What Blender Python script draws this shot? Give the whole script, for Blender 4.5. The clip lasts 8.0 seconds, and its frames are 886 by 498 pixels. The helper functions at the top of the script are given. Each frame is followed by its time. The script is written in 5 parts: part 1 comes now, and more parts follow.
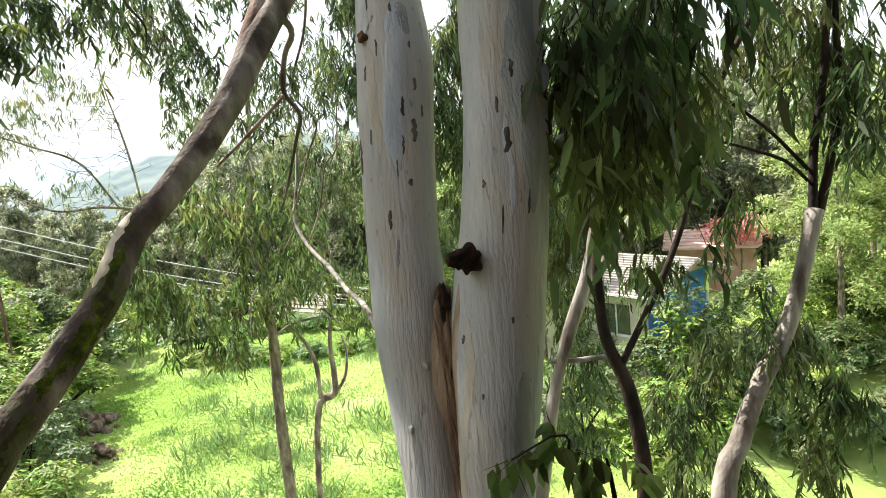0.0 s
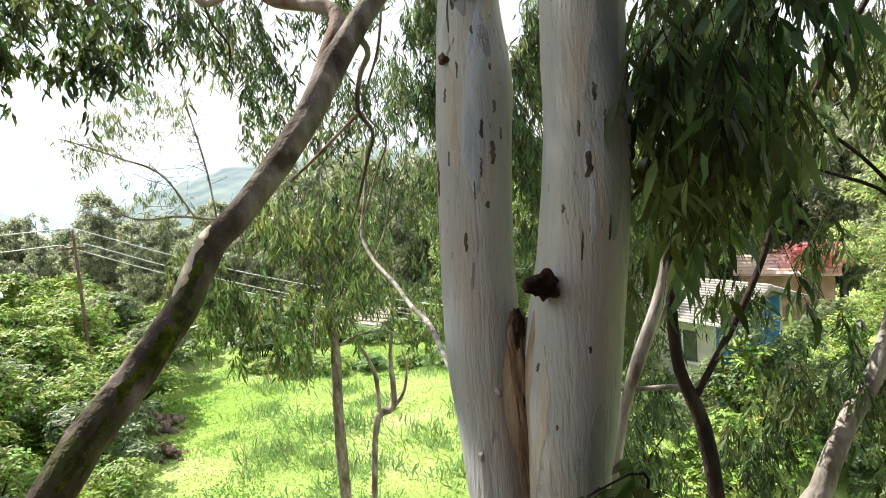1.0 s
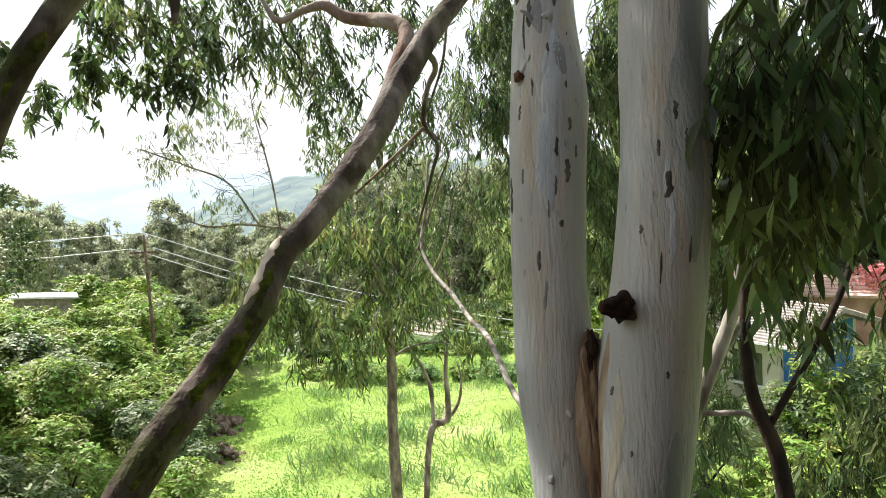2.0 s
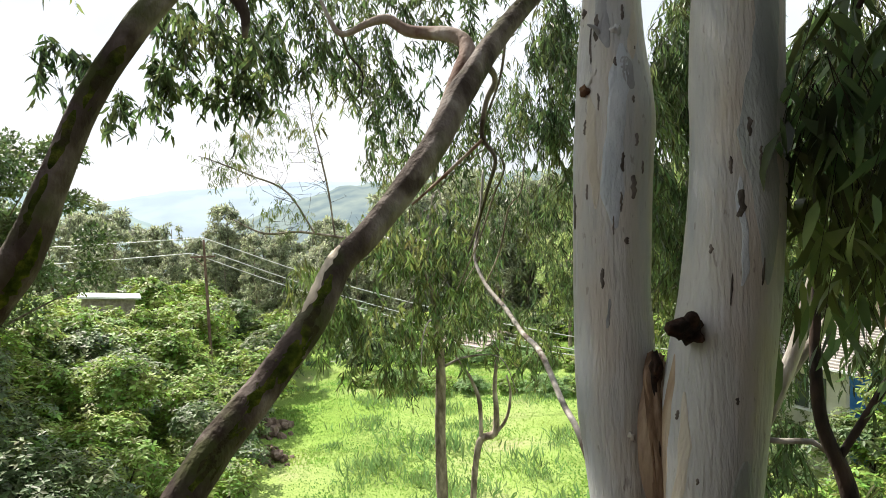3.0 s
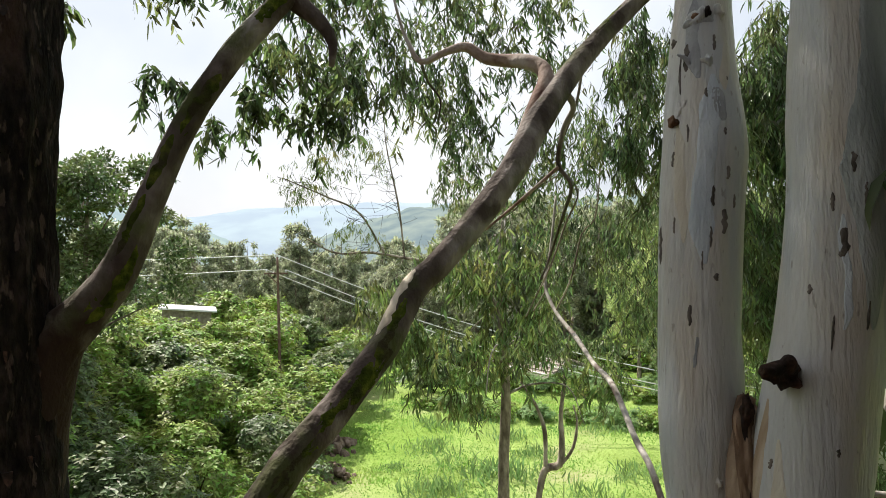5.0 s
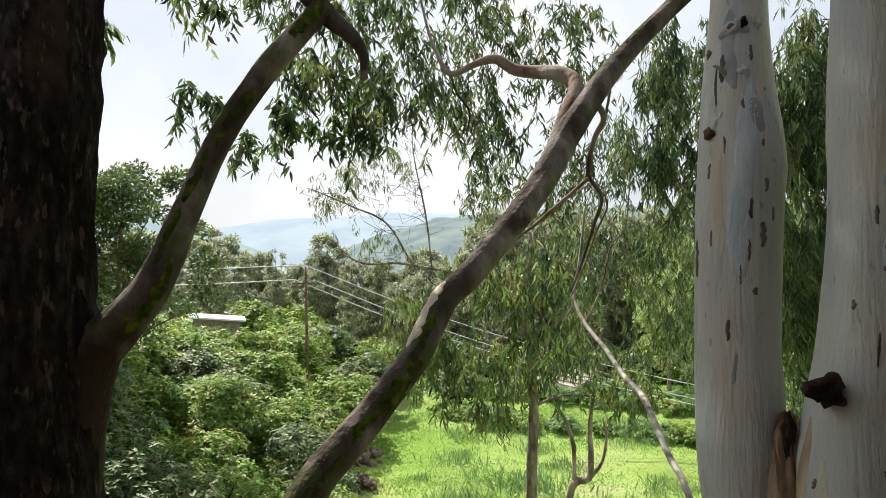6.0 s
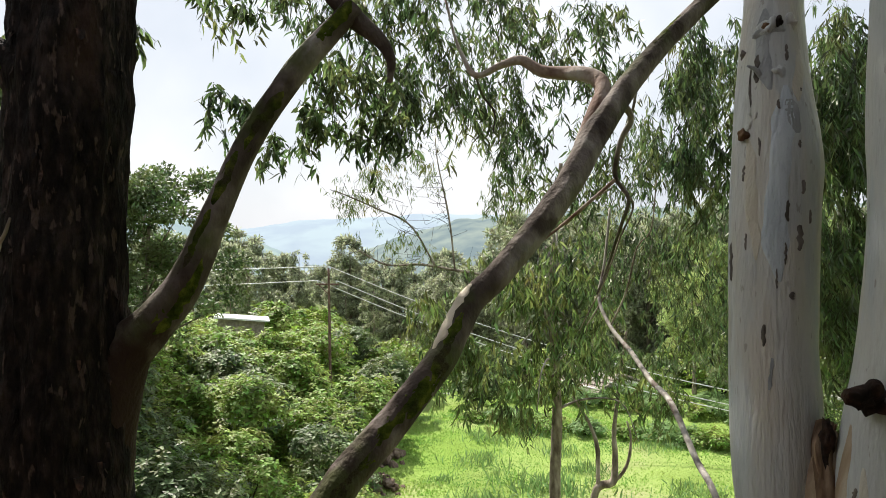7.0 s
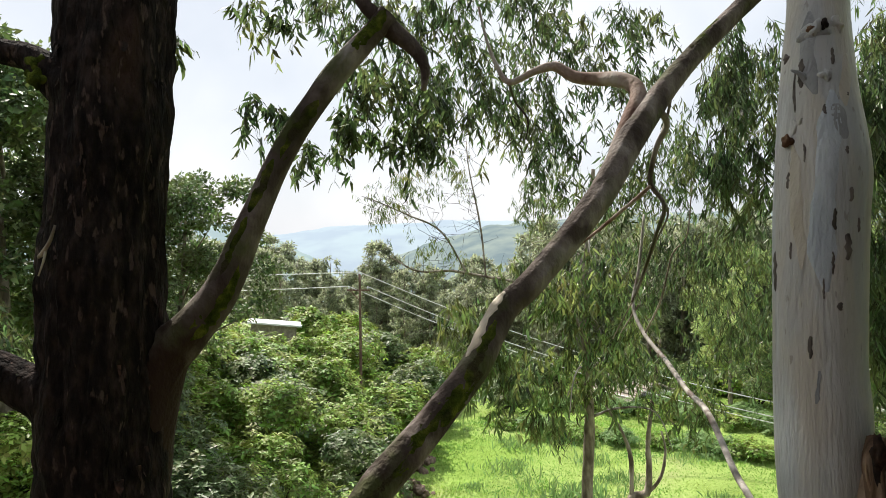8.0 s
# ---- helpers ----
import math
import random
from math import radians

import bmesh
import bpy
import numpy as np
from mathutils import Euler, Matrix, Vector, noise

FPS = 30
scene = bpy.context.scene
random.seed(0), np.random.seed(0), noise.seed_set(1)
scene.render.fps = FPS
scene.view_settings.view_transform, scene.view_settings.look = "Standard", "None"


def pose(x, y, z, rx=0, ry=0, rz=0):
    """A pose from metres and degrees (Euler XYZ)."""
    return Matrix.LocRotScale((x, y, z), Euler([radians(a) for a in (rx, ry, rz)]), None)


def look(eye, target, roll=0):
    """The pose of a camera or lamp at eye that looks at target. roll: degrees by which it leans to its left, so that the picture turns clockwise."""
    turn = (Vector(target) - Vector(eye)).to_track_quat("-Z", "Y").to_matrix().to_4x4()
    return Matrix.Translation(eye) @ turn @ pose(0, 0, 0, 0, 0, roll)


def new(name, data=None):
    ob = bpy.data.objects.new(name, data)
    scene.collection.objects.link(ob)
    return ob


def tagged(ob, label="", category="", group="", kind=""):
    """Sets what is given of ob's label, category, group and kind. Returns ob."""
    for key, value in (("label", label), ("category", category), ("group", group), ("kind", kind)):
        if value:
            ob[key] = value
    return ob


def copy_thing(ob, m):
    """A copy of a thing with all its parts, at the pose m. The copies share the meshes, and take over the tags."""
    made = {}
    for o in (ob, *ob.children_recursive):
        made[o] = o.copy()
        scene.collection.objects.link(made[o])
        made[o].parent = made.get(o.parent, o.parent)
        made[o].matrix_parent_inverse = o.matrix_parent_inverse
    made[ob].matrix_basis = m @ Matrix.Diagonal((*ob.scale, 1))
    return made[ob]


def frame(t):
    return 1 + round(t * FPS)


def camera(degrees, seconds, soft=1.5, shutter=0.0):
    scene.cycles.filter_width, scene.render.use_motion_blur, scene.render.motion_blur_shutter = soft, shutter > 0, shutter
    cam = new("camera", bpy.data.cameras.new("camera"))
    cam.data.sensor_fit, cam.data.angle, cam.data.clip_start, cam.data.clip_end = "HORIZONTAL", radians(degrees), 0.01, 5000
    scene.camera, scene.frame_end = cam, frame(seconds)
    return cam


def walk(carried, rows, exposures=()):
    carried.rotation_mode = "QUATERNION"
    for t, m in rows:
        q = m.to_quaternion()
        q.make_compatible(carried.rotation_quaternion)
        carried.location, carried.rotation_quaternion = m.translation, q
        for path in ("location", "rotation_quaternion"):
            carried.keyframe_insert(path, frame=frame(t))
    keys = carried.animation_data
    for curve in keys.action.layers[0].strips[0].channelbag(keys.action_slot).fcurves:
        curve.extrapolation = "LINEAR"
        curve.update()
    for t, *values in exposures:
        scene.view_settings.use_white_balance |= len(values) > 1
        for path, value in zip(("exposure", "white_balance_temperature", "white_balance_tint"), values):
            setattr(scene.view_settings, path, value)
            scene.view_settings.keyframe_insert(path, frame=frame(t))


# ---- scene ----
cam = camera(68.2, 8.0, soft=0.9)
PATH = [
    (0, (-0.053, 1.139, 5.315), (-0.128, 3.12, 5.044), -5.7),
    (0.5, (-0.076, 1.149, 5.332), (-0.225, 3.129, 5.094), -5.0),
    (1, (-0.104, 1.161, 5.341), (-0.359, 3.133, 5.135), -4.5),
    (1.5, (-0.137, 1.156, 5.355), (-0.477, 3.119, 5.174), -4.1),
    (3, (-0.203, 1.155, 5.377), (-0.769, 3.069, 5.259), -2.5),
    (3.5, (-0.217, 1.148, 5.383), (-0.845, 3.045, 5.29), -2.0),
    (4, (-0.229, 1.148, 5.39), (-0.902, 3.03, 5.317), -1.6),
    (4.5, (-0.241, 1.144, 5.395), (-0.955, 3.012, 5.335), -1.2),
    (6, (-0.273, 1.132, 5.411), (-1.103, 2.952, 5.401), -1.0),
    (6.5, (-0.286, 1.127, 5.414), (-1.142, 2.935, 5.408), -0.9),
    (7, (-0.3, 1.127, 5.417), (-1.19, 2.918, 5.412), -0.9),
    (7.5, (-0.316, 1.126, 5.42), (-1.244, 2.898, 5.424), -1.0),
    (8, (-0.322, 1.126, 5.425), (-1.293, 2.874, 5.44), -0.8),
]
walk(cam, [(t, look(eye, target, roll)) for t, eye, target, roll in PATH], [(0.0, 1.4), (1.5, 1.28), (3.5, 0.95), (8.0, 0.78)])


# ---- light ----
SUN_AZ, SUN_EL = radians(-56), radians(50)      # to the left of the way ahead, high
world = bpy.data.worlds.new("sky_world")
scene.world = world
world.use_nodes = True
wn, wl = world.node_tree.nodes, world.node_tree.links
wn.clear()
w_out, w_bg = wn.new("ShaderNodeOutputWorld"), wn.new("ShaderNodeBackground")
w_sky, w_noise, w_ramp, w_mix = wn.new("ShaderNodeTexSky"), wn.new("ShaderNodeTexNoise"), wn.new("ShaderNodeValToRGB"), wn.new("ShaderNodeMixRGB")
w_sky.sky_type, w_sky.sun_disc = "NISHITA", False
w_sky.sun_elevation, w_sky.sun_rotation = SUN_EL, SUN_AZ
w_sky.air_density, w_sky.dust_density = 1.4, 3.0
w_noise.inputs["Scale"].default_value = 2.4
w_noise.inputs["Detail"].default_value = 5
w_ramp.color_ramp.elements[0].position, w_ramp.color_ramp.elements[1].position = 0.30, 0.60
w_ramp.color_ramp.elements[0].color, w_ramp.color_ramp.elements[1].color = (5.2, 5.75, 6.6, 1), (7.9, 8.1, 8.5, 1)
w_mix.inputs[0].default_value = 0.86
wl.new(w_noise.outputs["Fac"], w_ramp.inputs[0])
wl.new(w_sky.outputs[0], w_mix.inputs[1])
wl.new(w_ramp.outputs[0], w_mix.inputs[2])
wl.new(w_mix.outputs[0], w_bg.inputs[0])
w_bg.inputs[1].default_value = 0.078
wl.new(w_bg.outputs[0], w_out.inputs[0])
sun = new("sun", bpy.data.lights.new("sun", "SUN"))
sun.data.energy, sun.data.angle, sun.data.color = 4.6, radians(0.6), (1.0, 0.93, 0.83)
sun.matrix_world = look((0, 0, 60), (-60 * math.cos(SUN_EL) * math.sin(SUN_AZ), -60 * math.cos(SUN_EL) * math.cos(SUN_AZ), 60 - 60 * math.sin(SUN_EL)))

rng = np.random.default_rng(7)


# ---- materials ----
def material(name, stops, scale=4.0, stretch=(1, 1, 1), rough=0.8, bump=0.3, bump_scale=30.0, spec=0.3, detail=6, second=None, island=0.0, translucent=None, obj_rand=0.0, bump_dist=0.02, bump_stretch=None, tilt=0.0):
    """Noise-ramped colour over object coordinates, a second larger stain, fine relief, and variation piece by piece."""
    m = bpy.data.materials.new(name)
    m.use_nodes = True
    n, l = m.node_tree.nodes, m.node_tree.links
    b = n["Principled BSDF"]
    b.inputs["Roughness"].default_value = rough
    b.inputs["Specular IOR Level"].default_value = spec
    co, mp = n.new("ShaderNodeTexCoord"), n.new("ShaderNodeMapping")
    mp.inputs["Scale"].default_value = stretch
    place = co.outputs["Object"]
    if tilt:
        lean_map = n.new("ShaderNodeMapping")
        lean_map.inputs["Rotation"].default_value = (radians(tilt), 0, 0)
        l.new(place, lean_map.inputs[0])
        place = lean_map.outputs[0]
    l.new(place, mp.inputs[0])
    nz, rp = n.new("ShaderNodeTexNoise"), n.new("ShaderNodeValToRGB")
    nz.inputs["Scale"].default_value, nz.inputs["Detail"].default_value = scale, detail
    l.new(mp.outputs[0], nz.inputs["Vector"])
    e = rp.color_ramp.elements
    while len(e) < len(stops):
        e.new(0.5)
    for el, (p, c) in zip(e, stops):
        el.position, el.color = 0.5 + (p - 0.5) * 0.6, (*c, 1)
    l.new(nz.outputs["Fac"], rp.inputs[0])
    col = rp.outputs[0]
    for k, (s_scale, s_stretch, lo, hi, s_col, s_fac) in enumerate([] if not second else second if isinstance(second, list) else [second]):
        mp2, nz2, rp2, mx = n.new("ShaderNodeMapping"), n.new("ShaderNodeTexNoise"), n.new("ShaderNodeValToRGB"), n.new("ShaderNodeMixRGB")
        mp2.inputs["Scale"].default_value, mp2.inputs["Location"].default_value = s_stretch, (3.7 + 5.3 * k, 1.3, 8.1)
        l.new(place, mp2.inputs[0])
        l.new(mp2.outputs[0], nz2.inputs["Vector"])
        nz2.inputs["Scale"].default_value, nz2.inputs["Detail"].default_value = s_scale, 4
        rp2.color_ramp.elements[0].position, rp2.color_ramp.elements[1].position = lo, hi
        rp2.color_ramp.elements[0].color, rp2.color_ramp.elements[1].color = (0, 0, 0, 1), (s_fac, s_fac, s_fac, 1)
        l.new(nz2.outputs["Fac"], rp2.inputs[0])
        l.new(rp2.outputs[0], mx.inputs[0])
        l.new(col, mx.inputs[1])
        mx.inputs[2].default_value = (*s_col, 1)
        col = mx.outputs[0]
    if island or obj_rand:
        hs, mr = n.new("ShaderNodeHueSaturation"), n.new("ShaderNodeMapRange")
        src = n.new("ShaderNodeNewGeometry").outputs["Random Per Island"] if island else n.new("ShaderNodeObjectInfo").outputs["Random"]
        amount = island or obj_rand
        l.new(src, mr.inputs[0])
        mr.inputs["To Min"].default_value, mr.inputs["To Max"].default_value = 1 - amount, 1 + amount
        mr2 = n.new("ShaderNodeMapRange")
        l.new(src, mr2.inputs[0])
        mr2.inputs["To Min"].default_value, mr2.inputs["To Max"].default_value = 0.5 - 0.06 * amount, 0.5 + 0.04 * amount
        l.new(mr.outputs[0], hs.inputs["Value"])
        l.new(mr2.outputs[0], hs.inputs["Hue"])
        l.new(col, hs.inputs["Color"])
        col = hs.outputs[0]
    l.new(col, b.inputs["Base Color"])
    if bump:
        bz, bp = n.new("ShaderNodeTexNoise"), n.new("ShaderNodeBump")
        bz.inputs["Scale"].default_value, bz.inputs["Detail"].default_value = bump_scale, 4
        mpb = n.new("ShaderNodeMapping")
        mpb.inputs["Scale"].default_value = bump_stretch or stretch
        l.new(place, mpb.inputs[0])
        l.new(mpb.outputs[0], bz.inputs["Vector"])
        bp.inputs["Strength"].default_value, bp.inputs["Distance"].default_value = bump, bump_dist
        l.new(bz.outputs["Fac"], bp.inputs["Height"])
        l.new(bp.outputs[0], b.inputs["Normal"])
    if translucent:
        tr, mix, hs2 = n.new("ShaderNodeBsdfTranslucent"), n.new("ShaderNodeMixShader"), n.new("ShaderNodeHueSaturation")
        hs2.inputs["Value"].default_value, hs2.inputs["Hue"].default_value, hs2.inputs["Saturation"].default_value = translucent[1], 0.496, 1.05
        l.new(col, hs2.inputs["Color"])
        l.new(hs2.outputs[0], tr.inputs[0])
        mix.inputs[0].default_value = translucent[0]
        l.new(b.outputs[0], mix.inputs[1])
        l.new(tr.outputs[0], mix.inputs[2])
        l.new(mix.outputs[0], n["Material Output"].inputs[0])
    return m


PALE = material("smooth_pale_bark", [(0.15, (0.44, 0.455, 0.47)), (0.42, (0.54, 0.53, 0.51)), (0.62, (0.58, 0.55, 0.50)), (0.9, (0.50, 0.43, 0.35))],
                1.5, (2.0, 2.0, 0.5), 0.6, 0.7, 85, 0.25, 4,
                [(3.0, (2.2, 2.2, 0.5), 0.52, 0.64, (0.40, 0.44, 0.48), 0.5), (2.4, (1.6, 1.6, 0.5), 0.56, 0.66, (0.56, 0.45, 0.33), 0.4), (5.0, (2.6, 2.6, 0.35), 0.60, 0.68, (0.68, 0.68, 0.67), 0.4),
                 (7.0, (2.8, 2.8, 0.4), 0.62, 0.66, (0.33, 0.32, 0.31), 0.4), (34.0, (1.2, 1.2, 0.35), 0.66, 0.70, (0.20, 0.16, 0.13), 0.5)],
                bump_dist=0.010, bump_stretch=(1, 1, 0.16), tilt=16.5)
BLUEBARK = material("blue_white_new_bark", [(0.2, (0.46, 0.50, 0.54)), (0.6, (0.57, 0.60, 0.63)), (0.9, (0.66, 0.67, 0.67))], 5, (2, 2, 0.5), 0.6, 0.7, 85, 0.25, 5, (6, (2, 2, 0.4), 0.6, 0.66, (0.40, 0.43, 0.46), 0.6), bump_dist=0.010, bump_stretch=(1, 1, 0.16))
CREAMBARK = material("cream_new_bark", [(0.2, (0.52, 0.46, 0.37)), (0.6, (0.58, 0.53, 0.45)), (0.9, (0.62, 0.59, 0.53))], 5, (2, 2, 0.5), 0.6, 0.7, 85, 0.25, 5, bump_dist=0.010, bump_stretch=(1, 1, 0.16))
SLATE = material("grey_green_bark_and_shade", [(0.2, (0.27, 0.30, 0.29)), (0.55, (0.36, 0.385, 0.37)), (0.85, (0.45, 0.465, 0.45))], 4, (2, 2, 0.4), 0.65, 0.7, 85, 0.25, 6, bump_dist=0.010, bump_stretch=(1, 1, 0.16))
GREYFLAKE = material("grey_bark_flake", [(0.3, (0.25, 0.255, 0.26)), (0.7, (0.37, 0.37, 0.37))], 10, (1, 1, 0.3), 0.8, 0.5, 60)
SCAR = material("dark_bark_scar", [(0.3, (0.07, 0.06, 0.05)), (0.7, (0.19, 0.16, 0.14))], 20, (1, 1, 0.4), 0.9, 0.6, 60)
KNOT = material("dark_knot_wood", [(0.3, (0.014, 0.009, 0.007)), (0.55, (0.035, 0.02, 0.014)), (0.8, (0.09, 0.045, 0.03))], 22, (1, 1, 1), 0.95, 0.9, 40)
RUSTBARK = material("rust_stained_bark", [(0.2, (0.20, 0.125, 0.08)), (0.5, (0.40, 0.30, 0.21)), (0.85, (0.54, 0.46, 0.36))], 6, (2, 2, 0.25), 0.8, 0.6, 60, 0.2, 6, bump_stretch=(1, 1, 0.15))
SEAM = material("split_bark_seam", [(0.2, (0.035, 0.018, 0.011)), (0.5, (0.17, 0.095, 0.055)), (0.85, (0.42, 0.29, 0.19))], 14, (1, 1, 0.16), 0.9, 0.9, 30)
TANWOOD = material("torn_tan_bark", [(0.2, (0.05, 0.028, 0.018)), (0.5, (0.19, 0.12, 0.075)), (0.85, (0.38, 0.28, 0.20))], 9, (1.6, 1.6, 0.18), 0.85, 0.9, 34, 0.2, 8, None, bump_stretch=(1.4, 1.4, 0.12))
LEANB = material("brown_grey_bark", [(0.22, (0.04, 0.029, 0.024)), (0.42, (0.088, 0.068, 0.057)), (0.6, (0.18, 0.15, 0.132)), (0.85, (0.32, 0.29, 0.26))],
                 2.6, (1.4, 1.4, 0.9), 0.85, 0.9, 24, 0.2, 12, [(2.6, (1, 1, 0.8), 0.53, 0.66, (0.06, 0.075, 0.017), 0.8), (3.4, (1, 1, 1), 0.52, 0.62, (0.04, 0.027, 0.020), 0.85)])
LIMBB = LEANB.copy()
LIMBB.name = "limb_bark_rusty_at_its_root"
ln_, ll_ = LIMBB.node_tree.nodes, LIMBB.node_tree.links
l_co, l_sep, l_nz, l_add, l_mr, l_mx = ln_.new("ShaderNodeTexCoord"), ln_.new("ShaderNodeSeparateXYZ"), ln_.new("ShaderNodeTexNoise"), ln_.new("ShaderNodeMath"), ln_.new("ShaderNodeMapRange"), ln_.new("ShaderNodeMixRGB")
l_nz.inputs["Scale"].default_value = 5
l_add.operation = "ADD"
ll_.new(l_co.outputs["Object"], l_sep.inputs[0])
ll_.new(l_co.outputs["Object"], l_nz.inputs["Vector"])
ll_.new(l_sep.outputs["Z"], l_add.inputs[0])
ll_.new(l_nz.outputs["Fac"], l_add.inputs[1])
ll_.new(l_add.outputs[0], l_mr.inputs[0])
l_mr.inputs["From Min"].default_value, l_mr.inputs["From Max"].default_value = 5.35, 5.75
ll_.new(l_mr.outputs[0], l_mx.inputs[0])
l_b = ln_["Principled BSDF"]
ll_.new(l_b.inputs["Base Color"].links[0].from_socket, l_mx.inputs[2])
l_mx.inputs[1].default_value = (0.035, 0.02, 0.014, 1)       # dark brown near the trunk
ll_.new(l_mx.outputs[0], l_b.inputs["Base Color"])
# Peeled wood, made paler by sunlight put into its colour.
PEELED = material("sunlit_peeled_wood", [(0.3, (0.46, 0.39, 0.29)), (0.7, (0.66, 0.58, 0.46))], 8, (1, 1, 0.3), 0.7, 0.3, 40)
REDBARK = material("reddish_brown_bark", [(0.3, (0.13, 0.07, 0.05)), (0.5, (0.24, 0.17, 0.135)), (0.7, (0.36, 0.31, 0.27)), (0.85, (0.48, 0.44, 0.40))], 4, (1, 1, 0.6), 0.85, 0.7, 30)
DARKB = material("dark_shaggy_bark", [(0.2, (0.007, 0.006, 0.0053)), (0.5, (0.017, 0.013, 0.0112)), (0.85, (0.044, 0.031, 0.026))], 14, (1.3, 1.3, 0.5), 0.95, 1.0, 22, 0.1, 12,
                 [(2.2, (1, 1, 0.5), 0.58, 0.68, (0.085, 0.05, 0.036), 0.45), (16, (1.3, 1.3, 0.4), 0.61, 0.66, (0.15, 0.105, 0.085), 0.45)], bump_dist=0.06, bump_stretch=(1.4, 1.4, 0.5))
MOSS = material("green_moss", [(0.2, (0.022, 0.032, 0.006)), (0.5, (0.055, 0.075, 0.010)), (0.85, (0.15, 0.17, 0.025))], 16, (1, 1, 1), 1.0, 0.9, 90, 0.05, 6, (5, (1, 1, 1), 0.52, 0.62, (0.045, 0.036, 0.024), 0.8), 0.3)
THINB = material("grey_brown_thin_bark", [(0.3, (0.12, 0.095, 0.07)), (0.55, (0.26, 0.22, 0.17)), (0.75, (0.40, 0.35, 0.28))], 7, (1, 1, 0.4), 0.9, 0.7, 30)
PALELIMB = material("pale_limb_bark", [(0.2, (0.15, 0.13, 0.11)), (0.5, (0.30, 0.27, 0.24)), (0.8, (0.43, 0.40, 0.36))], 6, (1.5, 1.5, 0.5), 0.7, 0.4, 30, second=(5, (1, 1, 0.4), 0.58, 0.64, (0.10, 0.065, 0.05), 0.8))
DARKTWIG = material("dark_brown_twig", [(0.3, (0.014, 0.010, 0.008)), (0.75, (0.055, 0.036, 0.026))], 10, (1, 1, 0.4), 0.9, 0.5, 40)
EUC = material("eucalyptus_leaf", [(0.2, (0.034, 0.060, 0.026)), (0.5, (0.066, 0.10, 0.038)), (0.85, (0.145, 0.165, 0.062))], 2.0, rough=0.4, bump=0, spec=0.42, island=0.65, translucent=(0.38, 2.3))
# Lighter copy of EUC with sunlight put into its colour.
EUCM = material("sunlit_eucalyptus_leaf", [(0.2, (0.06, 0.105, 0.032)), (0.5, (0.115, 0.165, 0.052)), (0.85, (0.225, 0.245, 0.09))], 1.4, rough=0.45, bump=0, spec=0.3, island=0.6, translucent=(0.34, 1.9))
EUCF = material("young_eucalyptus_leaf", [(0.3, (0.07, 0.11, 0.035)), (0.55, (0.11, 0.15, 0.045)), (0.8, (0.20, 0.18, 0.06))], 2.0, rough=0.5, bump=0, spec=0.35, island=0.35, translucent=(0.34, 1.9))
BUSH = material("bush_leaf", [(0.2, (0.105, 0.195, 0.036)), (0.5, (0.19, 0.28, 0.056)), (0.85, (0.33, 0.37, 0.105))], 0.9, rough=0.5, bump=0, spec=0.2, island=0.65, translucent=(0.24, 1.8))
BUSHD = material("grey_green_leaf", [(0.2, (0.055, 0.10, 0.036)), (0.5, (0.10, 0.15, 0.052)), (0.85, (0.18, 0.21, 0.085))], 0.9, rough=0.48, bump=0, spec=0.3, island=0.5, translucent=(0.25, 1.7))
# Leaf colour of the far wood, paled to carry distance haze.
FARLEAF = material("hazed_far_tree_leaf", [(0.2, (0.16, 0.19, 0.125)), (0.5, (0.235, 0.265, 0.165)), (0.85, (0.35, 0.365, 0.235))], 0.5, rough=0.45, bump=0, spec=0.5, island=0.6, translucent=(0.42, 1.6))
GARDENLEAF = material("light_garden_leaf", [(0.2, (0.17, 0.24, 0.09)), (0.5, (0.26, 0.33, 0.125)), (0.85, (0.37, 0.41, 0.19))], 0.5, rough=0.5, bump=0, spec=0.35, island=0.5, translucent=(0.48, 1.7))
GRASSLEAF = material("grass_leaf", [(0.2, (0.12, 0.25, 0.06)), (0.5, (0.21, 0.355, 0.08)), (0.8, (0.33, 0.42, 0.125))], 0.35, rough=0.6, bump=0, spec=0.25, island=0.16, translucent=(0.35, 1.7), second=[(0.5, (1, 1, 1), 0.54, 0.62, (0.10, 0.23, 0.06), 0.6), (0.8, (1, 1, 1), 0.6, 0.66, (0.31, 0.37, 0.14), 0.5)])
WEED = material("grey_green_weed", [(0.2, (0.12, 0.215, 0.075)), (0.8, (0.21, 0.315, 0.12))], 0.6, rough=0.6, bump=0, spec=0.25, island=0.3, translucent=(0.3, 1.7))
GROUND = material("grassy_ground", [(0.2, (0.18, 0.26, 0.06)), (0.5, (0.27, 0.37, 0.10)), (0.68, (0.29, 0.37, 0.12)), (0.85, (0.34, 0.35, 0.17))], 0.25, rough=0.95, bump=0.8, bump_scale=9, spec=0.1, detail=10,
                  second=(0.09, (1, 1, 1), 0.55, 0.7, (0.19, 0.31, 0.05), 0.7), bump_dist=0.1)
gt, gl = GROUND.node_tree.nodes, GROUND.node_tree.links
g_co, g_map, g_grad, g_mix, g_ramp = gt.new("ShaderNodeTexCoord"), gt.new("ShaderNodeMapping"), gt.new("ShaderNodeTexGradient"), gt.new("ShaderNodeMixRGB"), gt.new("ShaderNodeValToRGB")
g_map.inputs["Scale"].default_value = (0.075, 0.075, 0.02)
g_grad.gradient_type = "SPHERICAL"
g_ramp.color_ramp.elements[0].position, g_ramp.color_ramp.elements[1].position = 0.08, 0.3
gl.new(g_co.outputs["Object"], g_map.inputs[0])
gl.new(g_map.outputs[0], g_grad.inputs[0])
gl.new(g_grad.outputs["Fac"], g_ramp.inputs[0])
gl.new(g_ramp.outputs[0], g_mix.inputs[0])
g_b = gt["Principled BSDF"]
